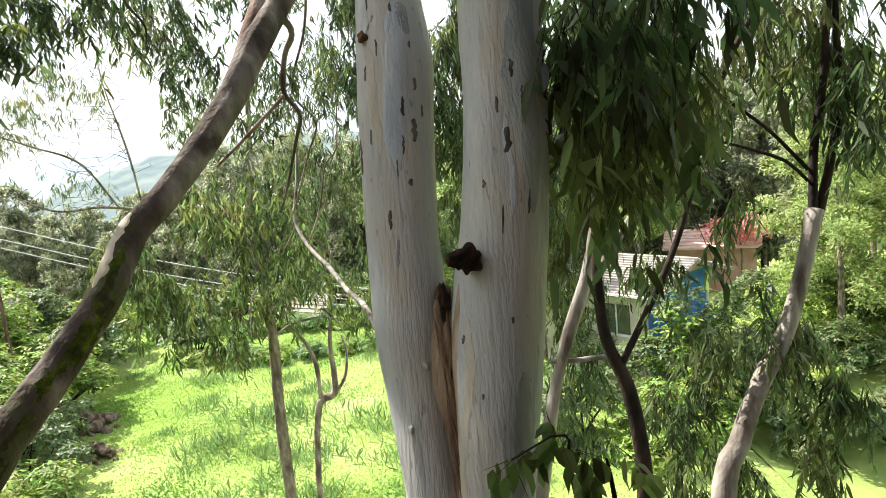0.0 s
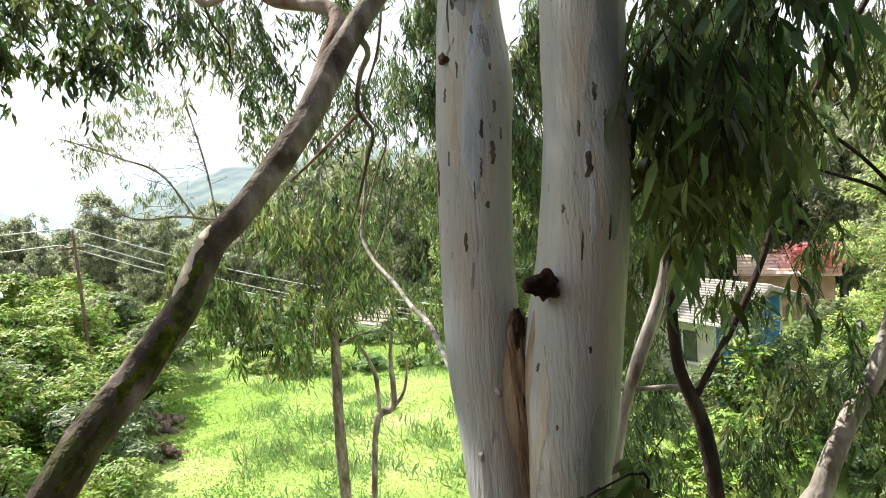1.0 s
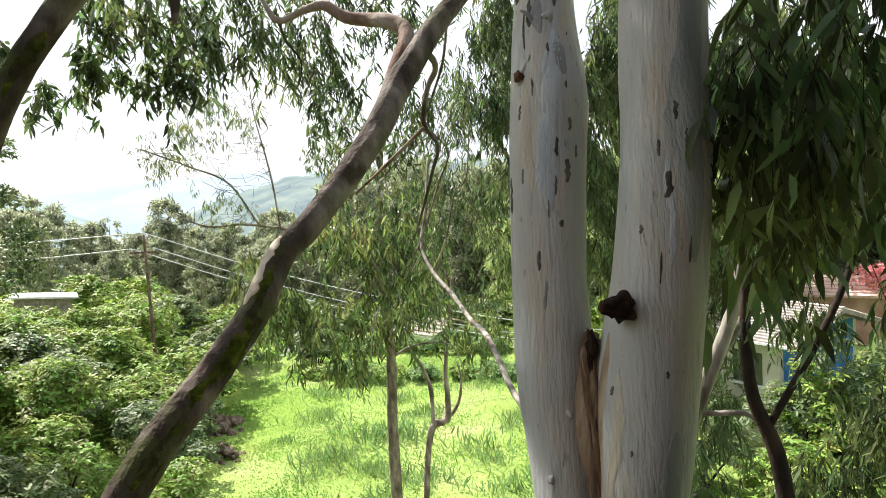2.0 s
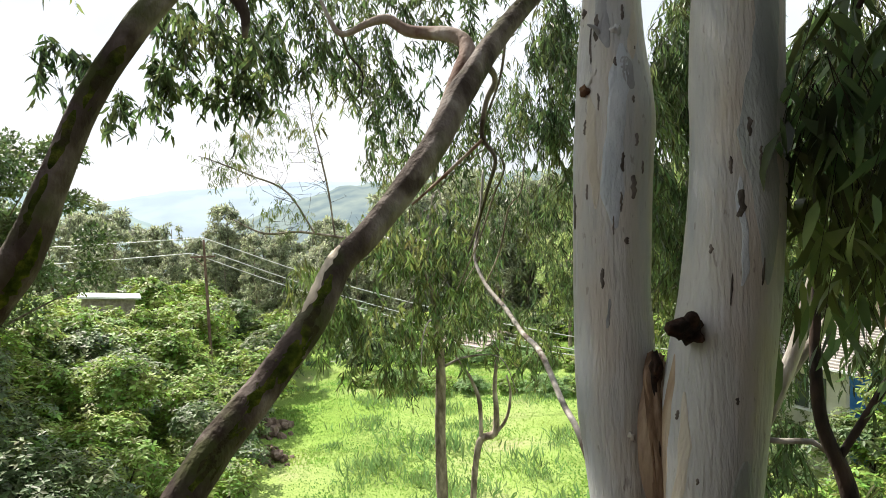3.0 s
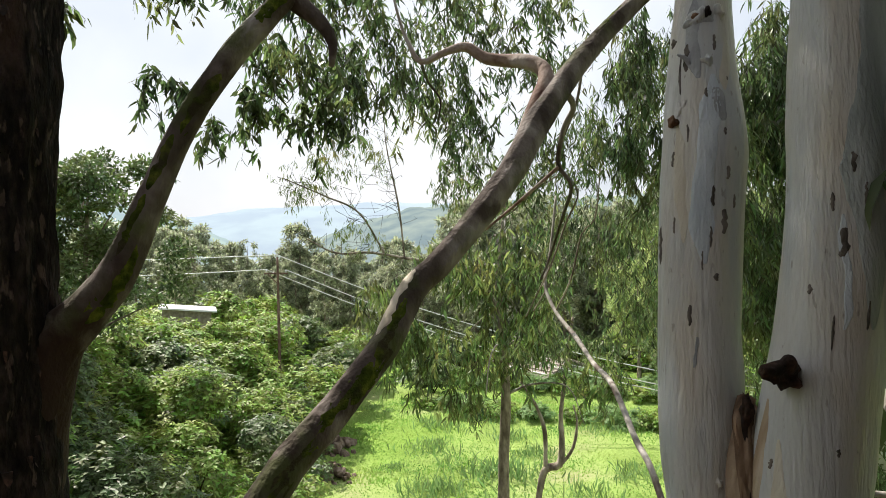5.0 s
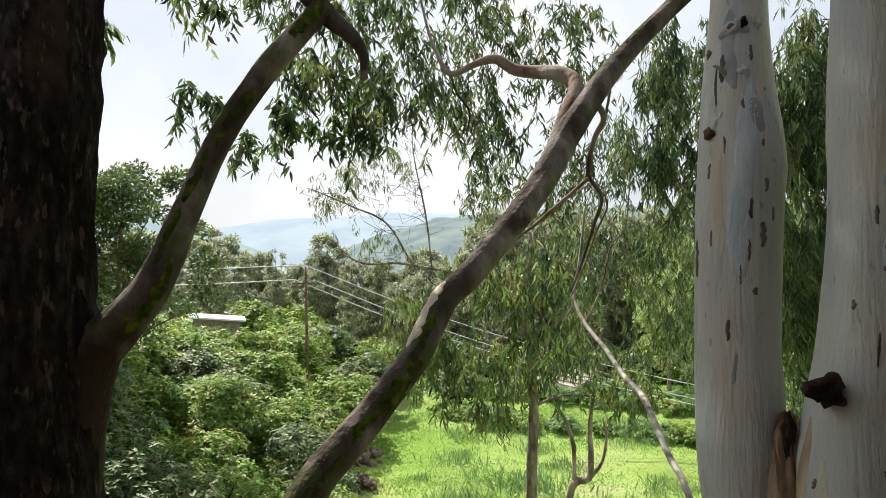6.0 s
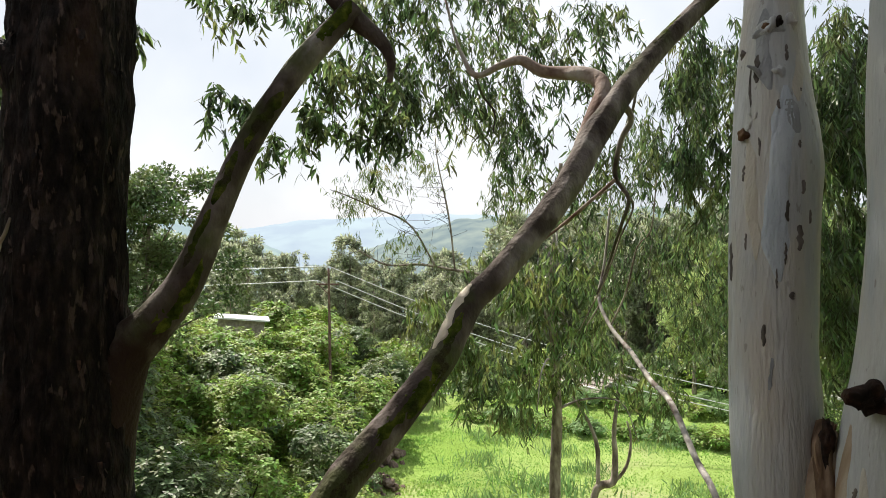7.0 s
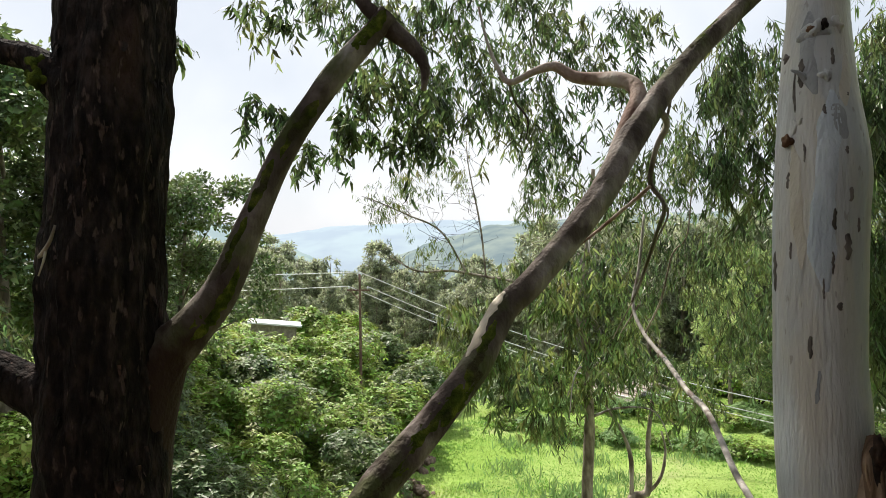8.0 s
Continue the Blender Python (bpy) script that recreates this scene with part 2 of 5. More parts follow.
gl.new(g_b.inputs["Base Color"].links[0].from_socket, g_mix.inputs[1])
g_mix.inputs[2].default_value = (0.075, 0.055, 0.038, 1)      # dull brown near the eye: stands for shade there, cuts green bounced light
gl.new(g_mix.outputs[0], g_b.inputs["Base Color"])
EARTH = material("brown_rubble", [(0.2, (0.075, 0.05, 0.036)), (0.5, (0.16, 0.115, 0.085)), (0.85, (0.27, 0.21, 0.165))], 5, rough=0.95, bump=0.8, bump_scale=14)
PLASTER = material("grey_plaster", [(0.3, (0.10, 0.095, 0.088)), (0.7, (0.15, 0.14, 0.13))], 2, rough=0.9, bump=0.3, bump_scale=40)
LAWN = material("mown_lawn", [(0.3, (0.19, 0.27, 0.07)), (0.7, (0.27, 0.35, 0.10))], 0.8, rough=0.95, bump=0.5, bump_scale=30, spec=0.1)
TILE = material("weathered_roof_tile", [(0.2, (0.27, 0.25, 0.225)), (0.8, (0.44, 0.41, 0.375))], 3, rough=0.8, bump=0.3, bump_scale=30, obj_rand=0.12)
CREAM = material("cream_wall_paint", [(0.3, (0.52, 0.50, 0.42)), (0.7, (0.64, 0.62, 0.53))], 1.2, rough=0.85, bump=0.15, bump_scale=40)
OCHRE = material("ochre_gable_paint", [(0.3, (0.36, 0.28, 0.18)), (0.7, (0.52, 0.42, 0.28))], 1.5, rough=0.85, bump=0.15, bump_scale=40)
BLUE = material("blue_painted_wall", [(0.3, (0.03, 0.13, 0.34)), (0.7, (0.05, 0.20, 0.46))], 1.5, rough=0.7, bump=0.1, bump_scale=40)
GREYWOOD = material("grey_fascia_board", [(0.3, (0.20, 0.17, 0.14)), (0.7, (0.33, 0.29, 0.25))], 6, (1, 1, 1), 0.8, 0.3, 40)
WHITEM = material("white_sheet_metal", [(0.3, (0.62, 0.63, 0.63)), (0.7, (0.78, 0.79, 0.79))], 2, rough=0.45, bump=0.1, bump_scale=20, spec=0.5)
PINKW = material("terracotta_wall", [(0.3, (0.46, 0.27, 0.20)), (0.7, (0.62, 0.40, 0.31))], 1.2, rough=0.85, bump=0.2, bump_scale=20)
REDR = material("red_tin_roof", [(0.3, (0.74, 0.50, 0.47)), (0.7, (0.82, 0.64, 0.60))], 1.2, rough=0.7, bump=0.2, bump_scale=20)
PETAL = material("red_petal", [(0.3, (0.72, 0.22, 0.24)), (0.7, (0.82, 0.46, 0.46))], 2, rough=0.6, bump=0, island=0.3, translucent=(0.3, 1.2))
WINDOWD = material("dark_window_glass", [(0.3, (0.02, 0.025, 0.03)), (0.7, (0.04, 0.05, 0.06))], 2, rough=0.1, bump=0, spec=0.6)
POLEW = material("rusty_pole_steel", [(0.3, (0.10, 0.06, 0.045)), (0.7, (0.20, 0.13, 0.10))], 8, (1, 1, 0.3), 0.8, 0.3, 40)
WIRE = material("dull_aluminium_wire", [(0.3, (0.62, 0.62, 0.62)), (0.7, (0.74, 0.74, 0.74))], 8, rough=0.5, bump=0)


# Hill material with distance haze put in as a bluish emission.
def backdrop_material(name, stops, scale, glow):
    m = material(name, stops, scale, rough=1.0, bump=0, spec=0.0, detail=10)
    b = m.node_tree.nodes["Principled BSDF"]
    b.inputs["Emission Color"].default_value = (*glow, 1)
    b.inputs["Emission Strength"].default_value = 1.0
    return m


# The glow grows bluer and brighter with distance, as painted haze.
HILL_NEAR = backdrop_material("haze_lit_green_hill", [(0.25, (0.04, 0.06, 0.055)), (0.5, (0.08, 0.10, 0.08)), (0.75, (0.125, 0.145, 0.105))], 0.035, (0.13, 0.16, 0.185))
HILL_LEFT = backdrop_material("haze_lit_spur", [(0.35, (0.09, 0.13, 0.12)), (0.65, (0.14, 0.19, 0.14))], 0.012, (0.18, 0.21, 0.245))
HILL_FAR = backdrop_material("haze_lit_far_hill", [(0.35, (0.09, 0.12, 0.14)), (0.65, (0.13, 0.17, 0.17))], 0.006, (0.26, 0.295, 0.345))


# ---- mesh helpers ----
def part(name, mesh_or_bm, mat, parent=None, label="", smooth=True):
    if isinstance(mesh_or_bm, bmesh.types.BMesh):
        me = bpy.data.meshes.new(name)
        mesh_or_bm.to_mesh(me)
        mesh_or_bm.free()
    else:
        me = mesh_or_bm
    if mat and not me.materials:
        me.materials.append(mat)
    me.polygons.foreach_set("use_smooth", [smooth] * len(me.polygons))
    ob = new(name, me)
    ob.parent = parent
    if label:
        ob["label"] = label
    return ob


def thing(name, label, category, group="", kind="", at=(0, 0, 0)):
    ob = new(name)
    ob.empty_display_size = 0.2
    ob.location = at
    return tagged(ob, label, category, group, kind)


def np_mesh(name, verts, faces):
    """A mesh from arrays: verts (n, 3), faces (m, 3 or 4)."""
    me = bpy.data.meshes.new(name)
    verts, faces = np.asarray(verts, np.float32), np.asarray(faces, np.int32)
    k = faces.shape[1]
    me.vertices.add(len(verts))
    me.vertices.foreach_set("co", verts.ravel())
    me.loops.add(faces.size)
    me.loops.foreach_set("vertex_index", faces.ravel())
    me.polygons.add(len(faces))
    me.polygons.foreach_set("loop_start", np.arange(0, faces.size, k, dtype=np.int32))
    me.update(calc_edges=True)
    return me


def spline(rows, step):
    """Catmull-Rom through rows of (x, y, z, radius), resampled about every step metres."""
    p = np.array(rows, float)
    p = np.vstack([2 * p[0] - p[1], p, 2 * p[-1] - p[-2]])
    out = []
    for i in range(1, len(p) - 2):
        n = max(2, int(np.linalg.norm(p[i + 1, :3] - p[i, :3]) / step))
        for s in np.arange(n) / n:
            a, b, c, d = p[i - 1], p[i], p[i + 1], p[i + 2]
            out.append(0.5 * (2 * b + (c - a) * s + (2 * a - 5 * b + 4 * c - d) * s * s + (3 * b - a - 3 * c + d) * s ** 3))
    out.append(p[-2])
    out = np.array(out)
    out[:, 3] = np.maximum(out[:, 3], 0.002)
    return out


def tube(rows, segs=12, step=0.12, rough=0.05, grain=3.0, lumps=0.0, seed=0, ridges=0.0):
    """A limb: rings along a spline, with an uneven, lumpy skin."""
    p = spline(rows, step)
    n = len(p)
    d = np.gradient(p[:, :3], axis=0)
    d /= np.linalg.norm(d, axis=1)[:, None]
    up = np.array([0.31, 0.95, 0.05])
    a = np.cross(d, up)
    a /= np.linalg.norm(a, axis=1)[:, None]
    b = np.cross(d, a)
    th = np.linspace(0, 2 * np.pi, segs, endpoint=False)
    verts = np.empty((n, segs, 3))
    r2 = np.random.default_rng(seed + 11)
    ph = r2.uniform(0, 6.28, 8)
    for i in range(n):
        for j in range(segs):
            dirv = a[i] * math.cos(th[j]) + b[i] * math.sin(th[j])
            q = Vector((dirv[0] * 1.2 + seed * 3.1, dirv[1] * 1.2, p[i, 2] * grain * 0.5 + p[i, 0] * grain * 0.5 + dirv[2]))
            k = 1 + rough * noise.noise(q * 1.3) * 2
            if lumps:
                k += lumps * noise.noise(Vector((dirv[0] * 3, dirv[1] * 3, p[i, 2] * 9 + seed)))
            if ridges:
                k += ridges * noise.noise(Vector((math.cos(th[j]) * 7, math.sin(th[j]) * 7, p[i, 2] * 2.0 + seed)))
            verts[i, j] = p[i, :3] + dirv * p[i, 3] * k
    idx = np.arange(n * segs).reshape(n, segs)
    f = np.stack([idx[:-1], np.roll(idx, -1, 1)[:-1], np.roll(idx, -1, 1)[1:], idx[1:]], -1).reshape(-1, 4)
    v = np.vstack([verts.reshape(-1, 3), p[0, :3], p[-1, :3]])
    last = idx[-1]
    cap = np.stack([last, np.roll(last, -1), np.full(segs, n * segs + 1), np.full(segs, n * segs + 1)], -1)
    tri = [tuple(x) for x in f.tolist()] + [(int(x[0]), int(x[1]), int(x[2])) for x in cap]
    me = bpy.data.meshes.new("limb")
    me.from_pydata(v.tolist(), [], tri)
    me.update()
    return me


def frames_of(direction, r):
    d = direction / np.linalg.norm(direction, axis=1)[:, None]
    t = r.normal(size=d.shape)
    s = np.cross(d, t)
    s /= np.linalg.norm(s, axis=1)[:, None]
    return d, s, np.cross(s, d)


def lance_leaves(base, direction, length, width, r):
    """Sickle-shaped leaves: six corners, four faces each."""
    d, s, n = frames_of(direction, r)
    L, W = length[:, None], width[:, None]
    bend = r.uniform(-0.16, 0.16, (len(base), 1)) * L
    sag = r.uniform(0.02, 0.14, (len(base), 1)) * L
    down = np.array([0, 0, -1.0])
    v = np.stack([base,
                  base + d * L * 0.3 + s * (W * 0.5 + bend * 0.6) + n * sag * 0.5,
                  base + d * L * 0.3 - s * (W * 0.5 - bend * 0.6) + n * sag * 0.5,
                  base + d * L * 0.68 + s * (W * 0.36 + bend) + n * sag * 0.6 + down * sag,
                  base + d * L * 0.68 - s * (W * 0.36 - bend) + n * sag * 0.6 + down * sag,
                  base + d * L + s * bend * 0.2 + down * sag * 1.6], 1)
    o = np.arange(len(base))[:, None, None] * 6
    f = np.array([[0, 2, 1], [1, 2, 4], [1, 4, 3], [3, 4, 5]])[None] + o
    return v.reshape(-1, 3), f.reshape(-1, 3)


def broad_leaves(base, direction, length, width, r, face=None):
    """Broad folded leaves: four corners, two faces each, laid towards face where it is given."""
    d, s, n = frames_of(direction, r)
    if face is not None:
        s = np.cross(d, face)
        s /= np.linalg.norm(s, axis=1)[:, None] + 1e-6
        n = np.cross(s, d)
    L, W = length[:, None], width[:, None]
    v = np.stack([base, base + d * L * 0.5 + s * W * 0.5 + n * W * 0.15, base + d * L, base + d * L * 0.5 - s * W * 0.5 + n * W * 0.15], 1)
    o = np.arange(len(base))[:, None, None] * 4
    f = np.array([[0, 1, 2], [0, 2, 3]])[None] + o
    return v.reshape(-1, 3), f.reshape(-1, 3)


def thin_twigs(a, b, radius):
    """Three-sided twigs from a to b."""
    d = b - a
    s = np.cross(d, np.array([0.3, 0.2, 1.0]))
    s /= np.linalg.norm(s, axis=1)[:, None] + 1e-9
    t = np.cross(d, s)
    t /= np.linalg.norm(t, axis=1)[:, None] + 1e-9
    ring = [s, -0.5 * s + 0.87 * t, -0.5 * s - 0.87 * t]
    v = np.stack([a + k * radius for k in ring] + [b + k * radius * 0.4 for k in ring], 1)
    o = np.arange(len(a))[:, None, None] * 6
    f = np.array([[0, 1, 4, 3], [1, 2, 5, 4], [2, 0, 3, 5]])[None] + o
    return v.reshape(-1, 3), f.reshape(-1, 4)


def drooping_crown(blobs, leaf, per, seed, hang=0.5, slim=0.17, loose=1.0):
    """Hanging sprays of lance leaves, spray by spray, within uneven bodies. Gives leaf mesh and twig mesh."""
    r = np.random.default_rng(seed)
    centres, sizes = [], []
    for x, y, z, rx, ry, rz, n in blobs:
        # sprays gather in bunches, with gaps between the bunches
        b = max(2, int(n) // 4)
        k = r.normal(size=(b, 3))
        k *= (r.uniform(0.1, 1, (b, 1)) ** 0.45) / np.linalg.norm(k, axis=1)[:, None]
        pick = k[r.integers(0, b, int(n))] + r.normal(size=(int(n), 3)) * 0.13
        centres.append(np.array([x, y, z]) + pick * np.array([rx, ry, rz]))
    c = np.vstack(centres)
    m = len(c)
    # a spray: an arching twig whose end hangs, leaves along it
    out = r.normal(size=(m, 3)) * np.array([1, 1, 0.25])
    out /= np.linalg.norm(out, axis=1)[:, None]
    span = leaf * r.uniform(1.4, 3.6, (m, 1))
    tip = c + out * span * 0.42 + np.array([0, 0, -1.0]) * span * (hang + 0.15) * r.uniform(0.6, 1.5, (m, 1))
    s = r.uniform(0.05, 1, (m, per, 1))
    base = c[:, None] * (1 - s) + tip[:, None] * s + r.normal(size=(m, per, 3)) * leaf * 0.08
    dirs = r.normal(size=(m, per, 3)) * np.array([0.5, 0.5, 0.3]) * loose + np.array([0, 0, -1.0])
    ln = leaf * r.uniform(0.55, 1.15, m * per)
    v, f = lance_leaves(base.reshape(-1, 3), dirs.reshape(-1, 3), ln, ln * slim * r.uniform(0.7, 1.3, m * per), r)
    tv, tf = thin_twigs(c, tip, min(0.0025, leaf * 0.014))
    return np_mesh("leaves", v, f), np_mesh("twigs", tv, tf)


def bushy_crown(lobes, leaf, density, seed, wide=0.55, shell=0.55, sag=0.0):
    """Broad leaves over uneven lobes: thick outside, thinner within."""
    r = np.random.default_rng(seed)
    B, D, N = [], [], []
    for x, y, z, rad, squash in lobes:
        n = int(density * rad * rad)
        k = r.normal(size=(n, 3))
        k /= np.linalg.norm(k, axis=1)[:, None]
        k[:, 2] = np.where(k[:, 2] < -0.35, -k[:, 2], k[:, 2])
        wob = np.array([1 + 0.28 * noise.noise(Vector((q[0] * 2.3 + x, q[1] * 2.3 + y, q[2] * 2.3 + z))) for q in k.tolist()])
        depth = 1 - (1 - shell) * r.uniform(0, 1, n) ** 2.2
        B.append(np.array([x, y, z]) + k * (rad * wob * depth)[:, None] * np.array([1, 1, squash]))
        D.append(k * 0.7 + r.normal(size=(n, 3)) * 0.6 + np.array([0, 0, -0.1 - sag]))
        N.append(k * 0.6 + r.normal(size=(n, 3)) * 0.38 + np.array([0, 0, 0.55]))
    base, dirs = np.vstack(B), np.vstack(D)
    ln = leaf * r.uniform(0.6, 1.2, len(base))
    v, f = broad_leaves(base, dirs, ln, ln * wide, r, np.vstack(N))
    return np_mesh("leaves", v, f)


# ---- ground ----
def smooth01(t):
    t = np.clip(t, 0, 1)
    return t * t * (3 - 2 * t)


def ground_z(x, y):
    """The lie of the land: a bank under the eye, a meadow below, a bushy slope to the left, lower gardens to the right."""
    x, y = np.asarray(x, float), np.asarray(y, float)
    z = -4.0 - 1.4 * smooth01((x - 1) / 12)
    edge = np.where(y < 21, -0.65 * (y - 1) - 0.5, -13.5 - 0.35 * (y - 21))
    z = z + 3.6 * smooth01((edge - x - 0.5) / 11) * smooth01((75 - y) / 30)
    dist = np.hypot(x, np.maximum(y, 0) * 1.0)
    bank = smooth01((11 - dist) / 8.5)
    z = z * (1 - bank) + 3.6 * bank
    away = np.hypot(x, y)
    z = z - 3.0 * smooth01((away - 45) / 20) - 16 * smooth01((away - 66) / 60) - 90 * smooth01((away - 130) / 500)
    return z + 0.12 * np.sin(x * 0.6 + 1) * np.cos(y * 0.5)


def axis_points(limit, fine, steps):
    a = np.arange(-fine, fine + 0.1, 1.0)
    g = fine * (limit / fine) ** (np.arange(1, steps + 1) / steps)
    return np.concatenate([-g[::-1], a, g])


gx, gy = axis_points(4000, 48, 26), axis_points(4000, 48, 26) + 20
GX, GY = np.meshgrid(gx, gy)
GZ = ground_z(GX, GY)
gi = np.arange(GX.size).reshape(GX.shape)
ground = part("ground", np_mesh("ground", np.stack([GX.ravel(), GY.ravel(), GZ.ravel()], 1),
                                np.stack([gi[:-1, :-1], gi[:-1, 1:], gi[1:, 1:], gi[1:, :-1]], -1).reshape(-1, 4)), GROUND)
tagged(ground, "bright green overgrown meadow falling away into a valley", "ground", kind="structure")

# Unseen walls and slab, added to keep sky light off the near stems.
back_blocker = bmesh.new()
bmesh.ops.create_cube(back_blocker, size=1, matrix=Matrix.Translation((-0.5, -1.6, 5.6)) @ Matrix.Diagonal((22, 0.3, 7.6, 1)))
tagged(part("unseen_wall_south", back_blocker, PLASTER, smooth=False), "unseen grey wall added behind the eye to block sky light", "wall", kind="structure")
side_blocker = bmesh.new()
bmesh.ops.create_cube(side_blocker, size=1, matrix=Matrix.Translation((2.35, 1.05, 5.6)) @ Matrix.Diagonal((0.3, 5.0, 7.6, 1)))
tagged(part("unseen_wall_east", side_blocker, PLASTER, smooth=False), "unseen grey wall added at the right to block sky light", "wall", kind="structure")
shade_slab = bmesh.new()
bmesh.ops.create_cube(shade_slab, size=1, matrix=Matrix.Translation((1.0, 0.65, 8.0)) @ Matrix.Diagonal((5.4, 4.3, 0.2, 1)))
tagged(part("ceiling", shade_slab, PLASTER, smooth=False), "unseen grey slab added overhead to block sky light", "ceiling", kind="structure")

# grass and herbs over the meadow
r = np.random.default_rng(21)
n = 560000
px = r.uniform(-24, 22, n)
py = 12 + 42 * r.uniform(0, 1, n) ** 1.15
edge = np.where(py < 21, -0.65 * (py - 1) - 0.5, -13.5 - 0.35 * (py - 21))
keep = (px > edge - 2.5) & (px < 3 + (py - 12) * 0.12)
px, py = px[keep], py[keep]
den = np.array([noise.noise(Vector((a * 0.35, b * 0.35, 0))) for a, b in zip(px.tolist(), py.tolist())])
keep = r.uniform(-0.75, 0.5, len(px)) < den + 0.2
px, py, den = px[keep], py[keep], den[keep]
base = np.stack([px, py, ground_z(px, py) - 0.01], 1)
ln = r.uniform(0.04, 0.095, len(px)) * (1 + np.clip(den, 0, 1) * 1.1)
v, f = broad_leaves(base, r.normal(size=(len(px), 3)) * 0.7 + np.array([0, 0, 0.5]), ln, ln * 0.55, r, r.normal(size=(len(px), 3)) * 0.45 + np.array([0, 0, 0.8]))
grass = part("meadow_grass", np_mesh("meadow_grass", v, f), GRASSLEAF)
tagged(grass, "lush bright green grass and low herbs of the meadow", "grass", kind="stuff")


# taller weed clumps standing in the meadow
def weed_clump(x, y, size, seed):
    q = np.random.default_rng(seed)
    m = 150
    bx, by = q.normal(0, size * 0.9, m) + x, q.normal(0, size * 0.8, m) + y
    b = np.stack([bx, by, ground_z(bx, by)], 1)
    hh = size * q.uniform(0.3, 0.95, m)
    vv, ff = lance_leaves(b, q.normal(size=(m, 3)) * 0.34 + np.array([0, 0, 1.0]), hh, hh * 0.12, q)
    ob = part("weed_clump", np_mesh("weed_clump", vv, ff), WEED)
    tagged(ob, "clump of tall grey-green weeds in the meadow", "weeds", "weed clumps", "stuff")


for i, (x, y, s) in enumerate([(-8.4, 25, 0.95), (-7.4, 25.6, 0.8), (-9.4, 22.8, 0.7), (-4.4, 24.5, 0.7), (-5.6, 21.5, 0.75), (-8.9, 30, 0.6), (-3.2, 27, 0.6), (-11.8, 27, 0.6), (-6.8, 19.8, 0.6), (-2.6, 21, 0.7),
                              (-10.5, 33, 0.7), (-5.2, 32, 0.6), (-12.6, 30.5, 0.7), (-7.0, 28.2, 0.5)]):
    weed_clump(x, y, s, 300 + i)
wq = random.Random(31)
for i in range(48):
    y = 15 + 27 * wq.random() ** 1.2
    x = wq.uniform(-1.02 * y * 0.62 + 1, 0.12 * y)
    weed_clump(x, y, wq.uniform(0.25, 0.55), 330 + i)


# brown rubble heaps at the meadow's edge
def rubble(x, y, size, seed):
    q = random.Random(seed)
    z0 = float(ground_z(x, y)) - 0.12
    heap = thing("rubble_heap", "low heap of brown earth and rubble in the grass", "rubble heap", "rubble heaps")
    for _ in range(46):
        a, d = q.uniform(0, 6.28), q.uniform(0, 1) ** 0.7
        w = size * q.uniform(0.08, 0.24)
        bm = bmesh.new()
        m = Matrix.LocRotScale((x + math.cos(a) * d * size, y + math.sin(a) * d * size * 0.7, z0 + (1 - d) * size * 0.45 + w * 0.2),
                               Euler((q.uniform(0, 3), q.uniform(0, 3), q.uniform(0, 3))), (w, w * q.uniform(0.6, 1), w * q.uniform(0.4, 0.8)))
        bmesh.ops.create_icosphere(bm, subdivisions=1, radius=1, matrix=m)
        for vt in bm.verts:
            vt.co += Vector((q.uniform(-1, 1), q.uniform(-1, 1), q.uniform(-1, 1))) * w * 0.2
        part("stone", bm, EARTH, heap, smooth=False)


for i, (x, y, s) in enumerate([(-16.3, 26.2, 1.45), (-13.9, 23.0, 1.0), (-14.8, 24.2, 0.6)]):
    rubble(x, y, s, i)


from mathutils.bvhtree import BVHTree

# ---- the twin-stemmed eucalyptus ----
def stem_at(rows, z):
    p = np.array(rows)
    return [float(np.interp(z, p[:, 2], p[:, k])) for k in (0, 1, 3)]


twin_L = [(-0.15, 3, 1, 0.2), (-0.17, 3.05, 2.4, 0.15), (-0.2, 3.16, 3.6, 0.12), (-0.237, 3.272, 4.154, 0.11), (-0.268, 3.382, 4.489, 0.119), (-0.281, 3.446, 4.682, 0.133), (-0.284, 3.511, 4.879, 0.138), (-0.289, 3.578, 5.083, 0.136), (-0.279, 3.719, 5.51, 0.145), (-0.268, 3.785, 5.71, 0.149), (-0.276, 3.87, 5.966, 0.131), (-0.275, 3.93, 6.15, 0.118), (-0.27, 4, 6.35, 0.106), (-0.265, 4.1, 6.6, 0.104), (-0.2, 4.5, 7.6, 0.1), (-0.1, 5, 9, 0.085), (0.1, 5.5, 10.6, 0.07)]
twin_R = [(-0.06, 3, 1, 0.24), (-0.06, 3.05, 2.4, 0.17), (-0.05, 3.12, 3.6, 0.135), (-0.033, 3.199, 4.177, 0.129), (0.001, 3.289, 4.5, 0.153), (0.023, 3.341, 4.683, 0.162), (0.051, 3.393, 4.87, 0.162), (0.085, 3.446, 5.061, 0.156), (0.13, 3.557, 5.458, 0.153), (0.147, 3.675, 5.877, 0.153), (0.2, 3.85, 6.6, 0.145), (0.3, 4.1, 7.6, 0.13), (0.5, 4.4, 9, 0.11), (0.8, 4.7, 10.8, 0.07)]
twin = thing("twin_eucalyptus", "tall twin-stemmed eucalyptus with smooth pale grey bark", "tree", at=(-0.1, 3.0, 2.0))
twin.location = (0, 0, 0)
skin_L = part("stem", tube(twin_L, 56, 0.03, 0.02, 2.0, 0.012, 1, 0.012), PALE, twin)
skin_R = part("stem", tube(twin_R, 56, 0.03, 0.02, 2.0, 0.012, 5, 0.012), PALE, twin)
